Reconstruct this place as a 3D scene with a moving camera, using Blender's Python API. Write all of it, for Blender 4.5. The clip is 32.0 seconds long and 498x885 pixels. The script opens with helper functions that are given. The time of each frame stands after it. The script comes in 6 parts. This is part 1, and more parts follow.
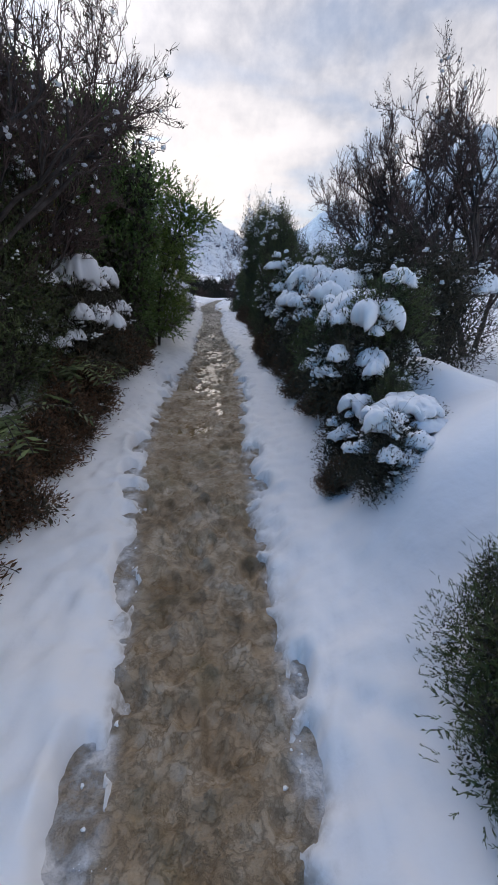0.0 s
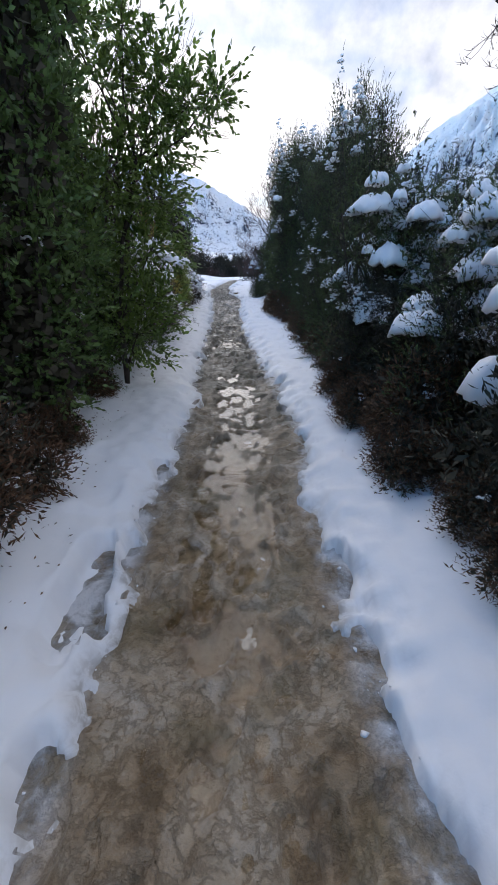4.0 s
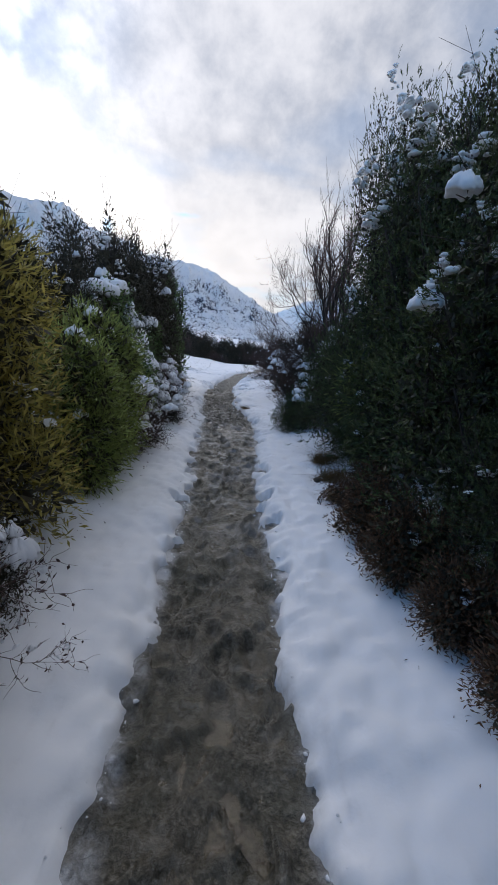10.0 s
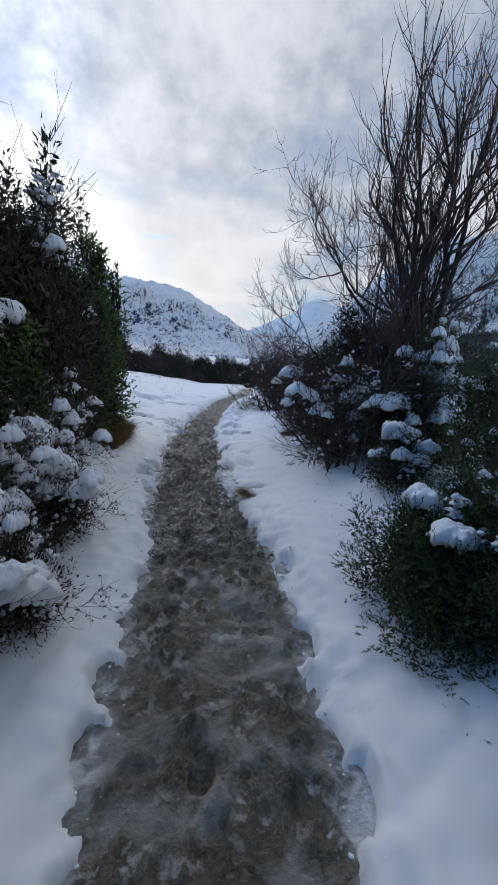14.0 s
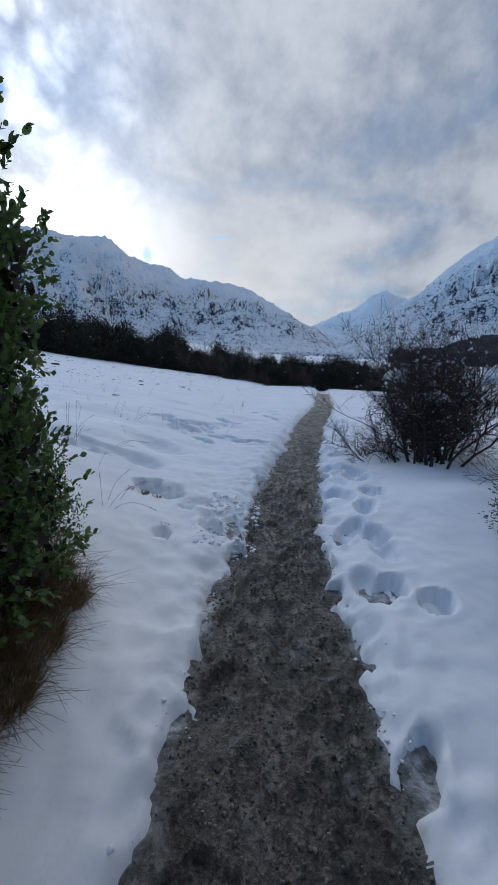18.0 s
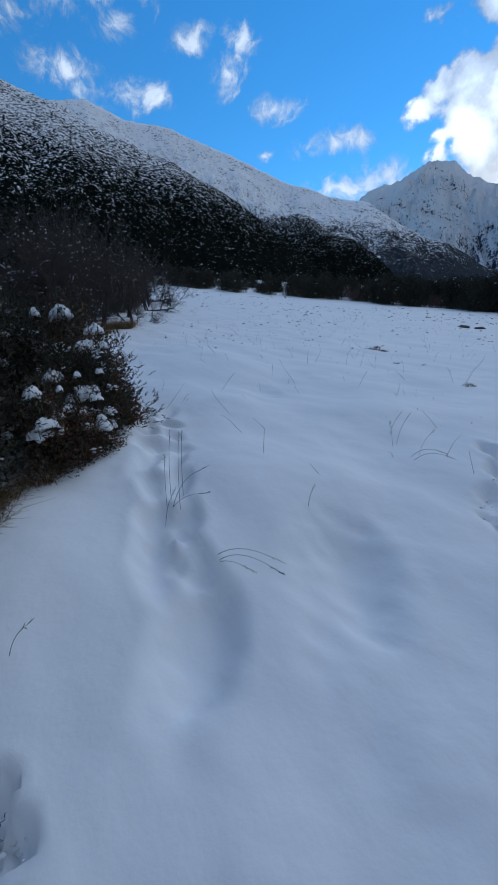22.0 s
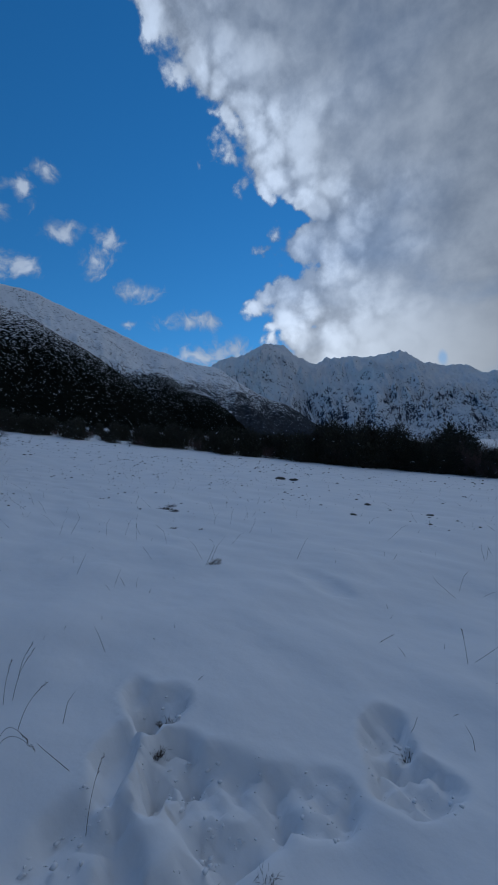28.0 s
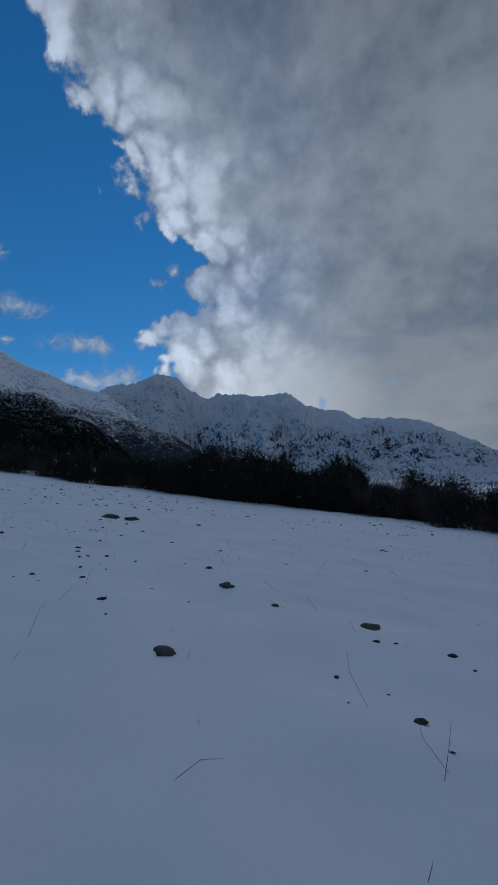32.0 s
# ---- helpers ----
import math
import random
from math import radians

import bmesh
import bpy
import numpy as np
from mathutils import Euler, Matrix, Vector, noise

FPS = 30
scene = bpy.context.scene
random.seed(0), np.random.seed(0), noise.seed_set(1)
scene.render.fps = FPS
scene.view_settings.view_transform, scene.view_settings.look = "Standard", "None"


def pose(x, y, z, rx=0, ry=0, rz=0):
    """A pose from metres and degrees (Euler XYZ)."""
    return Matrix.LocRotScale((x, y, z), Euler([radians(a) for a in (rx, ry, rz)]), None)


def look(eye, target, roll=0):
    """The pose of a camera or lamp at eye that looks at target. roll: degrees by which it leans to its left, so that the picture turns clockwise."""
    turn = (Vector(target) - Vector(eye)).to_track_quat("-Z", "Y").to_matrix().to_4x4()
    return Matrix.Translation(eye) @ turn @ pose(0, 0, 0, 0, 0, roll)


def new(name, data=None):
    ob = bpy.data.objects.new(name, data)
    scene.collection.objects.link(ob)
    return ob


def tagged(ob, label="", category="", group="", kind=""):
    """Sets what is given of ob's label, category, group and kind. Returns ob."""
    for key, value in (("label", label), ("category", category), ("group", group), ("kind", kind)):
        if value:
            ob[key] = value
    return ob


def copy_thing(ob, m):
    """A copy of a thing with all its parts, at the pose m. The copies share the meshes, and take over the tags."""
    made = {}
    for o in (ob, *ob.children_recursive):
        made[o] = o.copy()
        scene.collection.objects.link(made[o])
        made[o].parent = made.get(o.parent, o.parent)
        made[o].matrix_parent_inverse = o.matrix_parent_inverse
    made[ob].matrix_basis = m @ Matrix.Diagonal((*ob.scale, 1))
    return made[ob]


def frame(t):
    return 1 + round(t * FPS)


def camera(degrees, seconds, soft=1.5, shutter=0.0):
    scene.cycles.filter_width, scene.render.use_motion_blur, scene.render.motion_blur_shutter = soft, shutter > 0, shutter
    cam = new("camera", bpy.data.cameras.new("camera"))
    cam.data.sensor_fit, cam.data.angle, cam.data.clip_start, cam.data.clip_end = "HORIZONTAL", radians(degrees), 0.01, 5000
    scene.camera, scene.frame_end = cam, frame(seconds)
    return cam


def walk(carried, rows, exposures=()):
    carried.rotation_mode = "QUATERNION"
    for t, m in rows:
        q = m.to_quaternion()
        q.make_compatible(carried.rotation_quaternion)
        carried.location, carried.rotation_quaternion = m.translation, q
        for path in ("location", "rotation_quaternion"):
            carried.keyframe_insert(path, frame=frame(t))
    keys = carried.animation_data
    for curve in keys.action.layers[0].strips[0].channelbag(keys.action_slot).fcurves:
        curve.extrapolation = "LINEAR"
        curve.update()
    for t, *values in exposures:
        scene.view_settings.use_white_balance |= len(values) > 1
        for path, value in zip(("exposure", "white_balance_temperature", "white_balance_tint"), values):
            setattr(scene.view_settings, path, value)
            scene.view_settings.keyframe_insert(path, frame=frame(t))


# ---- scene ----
cam = camera(62.06, 32.0)
EXPOSURES = [(0, 0.0, 6350, 16), (1, -0.2, 6250, 15), (2, -0.02, 6200, 15), (3.5, 0.5, 6080, 15), (7, 0.08, 6250, 15), (8, 0.06, 6180, 14), (9, -0.14, 6120, 14), (11, -0.15, 6080, 13), (14, -0.28, 5950, 12), (17, -0.41, 6100, 12), (18, -0.68, 5650, 10), (19, -0.87, 5380, 10), (20, -1.17, 5200, 6), (21, -0.98, 5200, 7), (22, -0.97, 5200, 7), (23, -0.95, 5330, 6), (24.5, -0.74, 5400, 7), (26.5, -1.28, 5250, 7), (27, -1.5, 5150, 7), (28, -1.83, 5050, 8), (29, -2.0, 5060, 8), (30, -2.1, 5080, 8), (32, -2.05, 5140, 8)]
ROWS = [
    (0.0, 0.253, 0.000, 1.548, -3.77, -21.94, 0.02),
    (0.5, 0.219, 0.617, 1.582, -3.72, -22.23, 0.77),
    (1.0, 0.267, 1.273, 1.580, -6.49, -22.13, 1.58),
    (1.5, 0.193, 1.842, 1.553, -5.32, -21.97, -2.17),
    (2.0, 0.169, 2.457, 1.508, -5.22, -22.37, -1.72),
    (2.5, 0.128, 3.013, 1.454, -0.50, -27.51, 3.45),
    (3.0, 0.107, 3.611, 1.478, -2.38, -33.41, 2.58),
    (3.5, 0.139, 4.176, 1.456, -1.99, -30.79, 2.48),
    (4.0, 0.099, 4.804, 1.398, -2.34, -24.64, 1.94),
    (4.5, 0.121, 5.258, 1.412, -6.63, -19.38, 1.43),
    (6.5, 0.152, 7.191, 1.482, -0.03, -17.71, -4.33),
    (7.0, 0.159, 7.803, 1.516, -2.58, -16.64, -1.80),
    (7.5, 0.129, 8.491, 1.523, -0.97, -17.56, -3.30),
    (8.0, 0.028, 9.168, 1.498, -3.16, -19.36, -3.63),
    (8.5, 0.013, 9.826, 1.481, -3.24, -19.70, -2.55),
    (9.0, -0.006, 10.483, 1.482, -1.14, -18.04, -3.32),
    (9.5, -0.015, 11.100, 1.512, -1.42, -15.39, -3.55),
    (10.0, -0.036, 11.786, 1.532, -1.82, -14.07, -3.43),
    (10.5, -0.111, 12.479, 1.524, -2.11, -13.14, -3.15),
    (11.0, -0.062, 13.120, 1.522, -3.05, -12.20, -1.64),
    (11.5, -0.075, 13.777, 1.486, -2.82, -11.61, -1.41),
    (12.0, -0.030, 14.372, 1.467, -3.38, -11.36, 0.49),
    (12.5, -0.008, 14.944, 1.492, -3.08, -11.83, 0.36),
    (13.0, -0.055, 15.489, 1.512, -2.81, -12.08, -1.47),
    (13.5, -0.058, 16.087, 1.495, -4.80, -12.10, -1.03),
    (14.0, -0.100, 16.695, 1.441, -5.07, -11.78, -1.31),
    (14.5, -0.060, 17.298, 1.463, -3.60, -11.61, -0.06),
    (16.5, -0.129, 19.664, 1.519, -0.76, -11.08, 1.07),
    (17.0, -0.316, 20.415, 1.477, -1.68, -11.03, 1.45),
    (17.5, -0.352, 21.061, 1.480, 2.21, -11.07, 1.56),
    (18.0, -0.428, 21.663, 1.485, 3.30, -12.21, 0.09),
    (18.5, -0.454, 22.251, 1.476, 3.91, -14.05, 0.12),
    (19.0, -0.608, 22.831, 1.491, 6.71, -15.71, -1.02),
    (19.5, -0.628, 23.392, 1.482, 17.65, -15.29, 2.21),
    (20.0, -0.658, 23.929, 1.453, 31.18, -13.29, 2.16),
    (20.5, -0.686, 24.426, 1.448, 42.90, -12.88, -0.03),
    (21.0, -0.644, 24.926, 1.433, 57.08, -12.42, 3.64),
    (21.5, -0.642, 25.434, 1.400, 59.54, -14.23, 3.74),
    (22.0, -0.592, 25.902, 1.417, 61.20, -14.57, 4.40),
    (22.5, -0.511, 26.341, 1.465, 61.35, -13.73, 1.96),
    (23.0, -0.575, 26.667, 1.526, 64.78, -10.00, 2.19),
    (23.5, -0.606, 26.879, 1.615, 73.41, -6.56, 3.00),
    (24.0, -0.541, 27.026, 1.711, 74.87, -3.02, 4.08),
    (24.5, -0.464, 27.027, 1.788, 76.03, 3.82, 4.51),
    (26.5, -0.446, 27.135, 1.768, 64.24, 7.20, 5.13),
    (27.0, -0.395, 27.274, 1.727, 59.07, 6.70, 5.84),
    (27.5, -0.384, 27.477, 1.672, 52.65, 5.28, 5.37),
    (28.0, -0.341, 27.791, 1.617, 42.51, 3.60, 4.31),
    (28.5, -0.223, 28.064, 1.601, 35.13, 3.02, 4.01),
    (29.0, -0.155, 28.169, 1.599, 31.68, 3.20, 2.93),
    (29.5, -0.496, 28.837, 1.584, 30.48, 3.60, 2.80),
    (30.0, -1.063, 29.951, 1.559, 29.28, 4.60, 2.90),
    (30.5, -1.654, 31.109, 1.533, 28.08, 5.40, 3.00),
    (31.0, -2.244, 32.268, 1.507, 27.48, 6.20, 3.00),
    (31.5, -2.743, 33.248, 1.485, 27.28, 6.90, 3.00),
    (32.0, -3.152, 34.050, 1.467, 27.08, 7.20, 3.00),
]
walk(cam, [(t, pose(x, y, z, 90 + p, r, w)) for t, x, y, z, w, p, r in ROWS], EXPOSURES)

# ---- world and light ----
SUN_AZ, SUN_EL = radians(22), radians(38)


def build_world():
    w = bpy.data.worlds.new("sky")
    scene.world = w
    w.use_nodes = True
    nt = w.node_tree
    nt.nodes.clear()
    N, L = nt.nodes.new, nt.links.new

    def math_node(op, a, b=None, c=None):
        n = N("ShaderNodeMath")
        n.operation = op
        for i, v in enumerate((a, b, c)):
            if v is None:
                continue
            if isinstance(v, (int, float)):
                n.inputs[i].default_value = v
            else:
                L(v, n.inputs[i])
        return n.outputs[0]

    def ramp(v, lo, hi):
        n = N("ShaderNodeMapRange")
        n.interpolation_type = "SMOOTHSTEP"
        n.inputs[1].default_value, n.inputs[2].default_value = lo, hi
        L(v, n.inputs[0])
        return n.outputs[0]

    def mix(f, a, b):
        n = N("ShaderNodeMix")
        n.data_type = "RGBA"
        L(f, n.inputs[0])
        for i, v in ((6, a), (7, b)):
            if isinstance(v, tuple):
                n.inputs[i].default_value = (*v, 1)
            else:
                L(v, n.inputs[i])
        return n.outputs[2]

    def noise_node(vec, scale, detail, rough=0.55, dist=0.0):
        n = N("ShaderNodeTexNoise")
        n.inputs["Scale"].default_value, n.inputs["Detail"].default_value = scale, detail
        n.inputs["Roughness"].default_value, n.inputs["Distortion"].default_value = rough, dist
        L(vec, n.inputs["Vector"])
        return n.outputs["Fac"]

    co = N("ShaderNodeTexCoord").outputs["Generated"]
    sep = N("ShaderNodeSeparateXYZ")
    L(co, sep.inputs[0])
    x, y, z = sep.outputs
    zc = math_node("MAXIMUM", math_node("ADD", z, 0.22), 0.05)
    comb = N("ShaderNodeCombineXYZ")
    L(math_node("DIVIDE", x, zc), comb.inputs[0])
    L(math_node("DIVIDE", y, zc), comb.inputs[1])
    deck = comb.outputs[0]
    sky = N("ShaderNodeTexSky")
    sky.sky_type, sky.sun_disc = "NISHITA", False
    sky.sun_elevation, sky.sun_rotation = SUN_EL, -SUN_AZ
    sky.air_density, sky.dust_density, sky.ozone_density = 1.0, 0.0, 2.5
    hsv = N("ShaderNodeHueSaturation")
    hsv.inputs["Saturation"].default_value, hsv.inputs["Value"].default_value = 1.15, 0.23
    tint = N("ShaderNodeVectorMath")
    tint.operation = "MULTIPLY"
    tint.inputs[1].default_value = (0.80, 1.0, 1.02)
    L(sky.outputs[0], tint.inputs[0])
    L(tint.outputs[0], hsv.inputs["Color"])
    az = math_node("ARCTAN2", math_node("MULTIPLY", x, -1.0), y)
    el = math_node("ARCSINE", z)
    # the ragged western rim of the cloud deck: bearing in degrees by height
    rim = N("ShaderNodeValToRGB")
    stops = [(0, 42), (17, 40), (18.3, 37.5), (21, 40.6), (23.3, 39.6), (25.6, 34.4), (28, 38.2), (31, 34.2), (32.6, 34.0), (35.6, 42), (38, 44), (41.7, 42.8), (44, 49), (50, 55), (60, 66)]
    knots = rim.color_ramp.elements
    while len(knots) < len(stops):
        knots.new(0.5)
    for k, (e, d) in zip(knots, stops):
        k.position, k.color = e / 60, (d / 90, d / 90, d / 90, 1)
    L(math_node("DIVIDE", el, radians(60)), rim.inputs[0])
    side = math_node("SUBTRACT", math_node("MULTIPLY", rim.outputs[0], radians(90)), az)
    big = noise_node(deck, 1.35, 5, 0.46, 0.25)
    fine = noise_node(co, 13, 8, 0.58, 0.1)
    billow = noise_node(co, 30, 6, 0.6, 0.1)
    # rounded cloudlets packed side by side
    warp = N("ShaderNodeTexNoise")
    warp.inputs["Scale"].default_value, warp.inputs["Detail"].default_value = 11, 5
    L(co, warp.inputs["Vector"])
    bent = N("ShaderNodeVectorMath")
    bent.operation = "MULTIPLY_ADD"
    bent.inputs[1].default_value = (0.10, 0.10, 0.10)
    L(warp.outputs["Color"], bent.inputs[0])
    L(co, bent.inputs[2])
    cells = N("ShaderNodeTexVoronoi")
    cells.feature = "SMOOTH_F1"
    cells.inputs["Scale"].default_value, cells.inputs["Smoothness"].default_value = 17, 0.35
    L(bent.outputs[0], cells.inputs["Vector"])
    fold = ramp(cells.outputs["Distance"], 0.22, 0.72)
    edge = math_node("ADD", side, math_node("MULTIPLY", math_node("SUBTRACT", fine, 0.5), 0.22))
    edge = math_node("ADD", edge, math_node("MULTIPLY", math_node("SUBTRACT", billow, 0.5), 0.09))
    edge = math_node("SUBTRACT", edge, math_node("MULTIPLY", math_node("SUBTRACT", fold, 0.35), 0.09))
    cover = ramp(edge, -0.020, 0.036)

    def spots(items):
        best = None
        for ca, ce, cw, ch in items:
            u = math_node("POWER", math_node("DIVIDE", math_node("SUBTRACT", az, radians(ca)), radians(cw)), 2.0)
            v = math_node("POWER", math_node("DIVIDE", math_node("SUBTRACT", el, radians(ce)), radians(ch)), 2.0)
            one = math_node("SUBTRACT", 1.0, math_node("SQRT", math_node("ADD", u, v)))
            best = one if best is None else math_node("MAXIMUM", best, one)
        return math_node("MAXIMUM", best, -2.0)

    # small blue gaps low in the deck
    gaps = spots([(16.2, 11.9, 0.6, 1.1), (7.2, 14.1, 3.0, 0.55)])
    gaps = ramp(math_node("ADD", gaps, math_node("MULTIPLY", math_node("SUBTRACT", fine, 0.5), 2.2)), 0.0, 0.9)
    cover = math_node("MULTIPLY", cover, math_node("SUBTRACT", 1.0, math_node("MULTIPLY", gaps, 0.42)))
    thin = ramp(big, 0.36, 0.50)
    cover = math_node("MULTIPLY", cover, math_node("ADD", 0.90, math_node("MULTIPLY", thin, 0.10)))
    deckfac = cover
    # loose small clouds beyond the rim
    puff = noise_node(bent.outputs[0], 19, 9, 0.62, 0.3)
    heap = spots([(98.8, 35.7, 7, 2.8), (99.4, 31.2, 7, 2.2), (92.2, 34, 3, 1.8), (87.3, 31.3, 4, 1.2), (77.5, 33.5, 4, 1.7), (73.3, 30.7, 2, 1.2), (84.3, 38.6, 1.2, 0.9), (78.6, 37.3, 2, 0.7), (69.6, 33.5, 1.1, 1.4),
                  (67.1, 35.7, 1.2, 0.9), (65.1, 29.6, 1.7, 1.1), (59.3, 29.8, 1.6, 1.0), (61.6, 27.1, 2, 1.5), (56.2, 23.9, 2.0, 1.0), (72.2, 25.7, 3.4, 1.2), (79.7, 27.3, 2.6, 1.5), (49.2, 20.1, 3.6, 1.1), (46.3, 15.8, 5, 1.5), (57.8, 19.9, 0.8, 0.5)])
    puffs = ramp(math_node("ADD", heap, math_node("MULTIPLY", math_node("SUBTRACT", puff, 0.5), 5.0)), -0.5, 1.15)
    cover = math_node("MAXIMUM", cover, math_node("MULTIPLY", puffs, 0.92))
    # brighter and warmer where the sun stands behind the cloud
    ga, ge = radians(25), radians(14.5)
    sx, sy, sz = -math.sin(ga) * math.cos(ge), math.cos(ga) * math.cos(ge), math.sin(ge)
    dot = math_node("ADD", math_node("ADD", math_node("MULTIPLY", x, sx), math_node("MULTIPLY", y, sy)), math_node("MULTIPLY", z, sz))
    near = ramp(dot, 0.72, 1.0)
    close = ramp(dot, 0.955, 1.0)
    rimlight = math_node("MULTIPLY", math_node("SUBTRACT", 1.0, ramp(side, 0.0, 0.46)), deckfac)
    lump = math_node("ADD", math_node("MULTIPLY", big, 0.68), math_node("ADD", math_node("MULTIPLY", fine, 0.20), math_node("MULTIPLY", billow, 0.12)))
    lump = math_node("ADD", lump, math_node("MULTIPLY", rimlight, 0.04))
    lump = math_node("SUBTRACT", lump, math_node("MULTIPLY", fold, math_node("ADD", 0.020, math_node("MULTIPLY", rimlight, 0.10))))
    lump = math_node("ADD", lump, 0.012)
    heavy_sky = ramp(spots([(6, 27, 15, 8)]), -0.6, 1.0)
    lump = math_node("SUBTRACT", lump, math_node("MULTIPLY", heavy_sky, 0.035))
    grey = mix(ramp(lump, 0.36, 0.60), (0.44, 0.49, 0.575), (1.04, 1.03, 1.02))
    # away from the sun the unseen deck is tinted blue to cool the range
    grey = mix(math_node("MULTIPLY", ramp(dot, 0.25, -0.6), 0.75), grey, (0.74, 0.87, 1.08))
    low = math_node("SUBTRACT", 1.0, ramp(z, 0.12, 0.45))
    warm = math_node("MULTIPLY", near, math_node("ADD", math_node("MULTIPLY", low, 0.75), 0.10))
    cloud = mix(warm, grey, (1.28, 1.19, 1.05))
    lit = N("ShaderNodeVectorMath")
    lit.operation = "SCALE"
    L(cloud, lit.inputs[0])
    power = math_node("ADD", 0.80, math_node("MULTIPLY", near, 0.14))
    power = math_node("ADD", power, math_node("MULTIPLY", close, 0.26))
    power = math_node("ADD", power, math_node("MULTIPLY", rimlight, 1.25))
    power = math_node("ADD", power, math_node("MULTIPLY", math_node("MULTIPLY", math_node("SUBTRACT", 1.0, deckfac), puffs), 0.9))
    # thinner cloud towards the rim lets more light through
    power = math_node("ADD", power, math_node("MULTIPLY", math_node("MULTIPLY", ramp(az, radians(2), radians(26)), deckfac), 0.40))
    power = math_node("ADD", power, math_node("MULTIPLY", ramp(math_node("ABSOLUTE", az), radians(40), radians(5)), 0.08))
    # the deck is dimmed overhead, mostly unseen, to lower the light on the ground
    power = math_node("MULTIPLY", power, math_node("SUBTRACT", 1.0, math_node("MULTIPLY", ramp(z, 0.66, 0.95), 0.35)))
    shade = math_node("MULTIPLY", math_node("MULTIPLY", math_node("ADD", math_node("MULTIPLY", fold, 0.6), math_node("MULTIPLY", ramp(fine, 0.62, 0.38), 0.5)), rimlight), 0.50)
    power = math_node("MULTIPLY", power, math_node("SUBTRACT", 1.0, shade))
    L(power, lit.inputs[3])
    cloud = lit.outputs[0]
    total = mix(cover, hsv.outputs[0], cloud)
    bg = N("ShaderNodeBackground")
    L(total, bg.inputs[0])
    bg.inputs[1].default_value = 1.0
    out = N("ShaderNodeOutputWorld")
    L(bg.outputs[0], out.inputs[0])


build_world()
sun = new("sun", bpy.data.lights.new("sun", "SUN"))
sun.data.energy, sun.data.angle, sun.data.color = 1.1, radians(60), (1.0, 0.95, 0.88)
sun.matrix_world = look((math.sin(-SUN_AZ) * math.cos(SUN_EL), math.cos(SUN_AZ) * math.cos(SUN_EL), math.sin(SUN_EL)), (0, 0, 0))

# ---- materials ----


def material(name, build):
    m = bpy.data.materials.new(name)
    m.use_nodes = True
    nt = m.node_tree
    bsdf = nt.nodes["Principled BSDF"]
    build(nt, bsdf)
    return m


def tex(nt, scale, detail=4, rough=0.55, coord="Object", dist=0.0):
    c = nt.nodes.new("ShaderNodeTexCoord")
    n = nt.nodes.new("ShaderNodeTexNoise")
    n.inputs["Scale"].default_value, n.inputs["Detail"].default_value = scale, detail
    n.inputs["Roughness"].default_value, n.inputs["Distortion"].default_value = rough, dist
    nt.links.new(c.outputs[coord], n.inputs["Vector"])
    return n.outputs["Fac"]


def colours(nt, fac, *stops):
    r = nt.nodes.new("ShaderNodeValToRGB")
    els = r.color_ramp.elements
    while len(els) < len(stops):
        els.new(0.5)
    for e, (p, c) in zip(els, stops):
        e.position, e.color = p, (*c, 1)
    nt.links.new(fac, r.inputs[0])
    return r.outputs[0]


def blend(nt, fac, a, b, how="MIX"):
    n = nt.nodes.new("ShaderNodeMix")
    n.data_type, n.blend_type = "RGBA", how
    if isinstance(fac, (int, float)):
        n.inputs[0].default_value = fac
    else:
        nt.links.new(fac, n.inputs[0])
    for i, v in ((6, a), (7, b)):
        if isinstance(v, tuple):
            n.inputs[i].default_value = (*v, 1)
        else:
            nt.links.new(v, n.inputs[i])
    return n.outputs[2]


def calc(nt, op, a, b=0.0):
    n = nt.nodes.new("ShaderNodeMath")
    n.operation = op
    for i, v in enumerate((a, b)):
        if isinstance(v, (int, float)):
            n.inputs[i].default_value = v
        else:
            nt.links.new(v, n.inputs[i])
    return n.outputs[0]


def step(nt, v, lo, hi):
    n = nt.nodes.new("ShaderNodeMapRange")
    n.interpolation_type = "SMOOTHSTEP"
    n.inputs[1].default_value, n.inputs[2].default_value = lo, hi
    nt.links.new(v, n.inputs[0])
    return n.outputs[0]


def bump(nt, bsdf, height, strength, distance):
    n = nt.nodes.new("ShaderNodeBump")
    n.inputs["Strength"].default_value, n.inputs["Distance"].default_value = strength, distance
    nt.links.new(height, n.inputs["Height"])
    nt.links.new(n.outputs[0], bsdf.inputs["Normal"])


def snow_look(nt, b):
    c = colours(nt, tex(nt, 0.9, 6), (0.3, (0.82, 0.835, 0.86)), (0.7, (0.89, 0.895, 0.91)))
    soil = nt.nodes.new("ShaderNodeAttribute")
    soil.attribute_name = "dirt"
    speck = step(nt, tex(nt, 16, 6, 0.65, dist=0.4), 0.40, 0.62)
    c = blend(nt, calc(nt, "MULTIPLY", soil.outputs["Fac"], calc(nt, "ADD", 0.25, calc(nt, "MULTIPLY", speck, 0.75))), c, (0.30, 0.27, 0.23))
    nt.links.new(c, b.inputs["Base Color"])
    b.inputs["Roughness"].default_value = 0.75
    b.inputs["Specular IOR Level"].default_value = 0.25
    h = calc(nt, "ADD", calc(nt, "MULTIPLY", tex(nt, 7, 6, 0.58), 1.0), calc(nt, "MULTIPLY", tex(nt, 60, 3), 0.04))
    bump(nt, b, h, 0.18, 0.03)


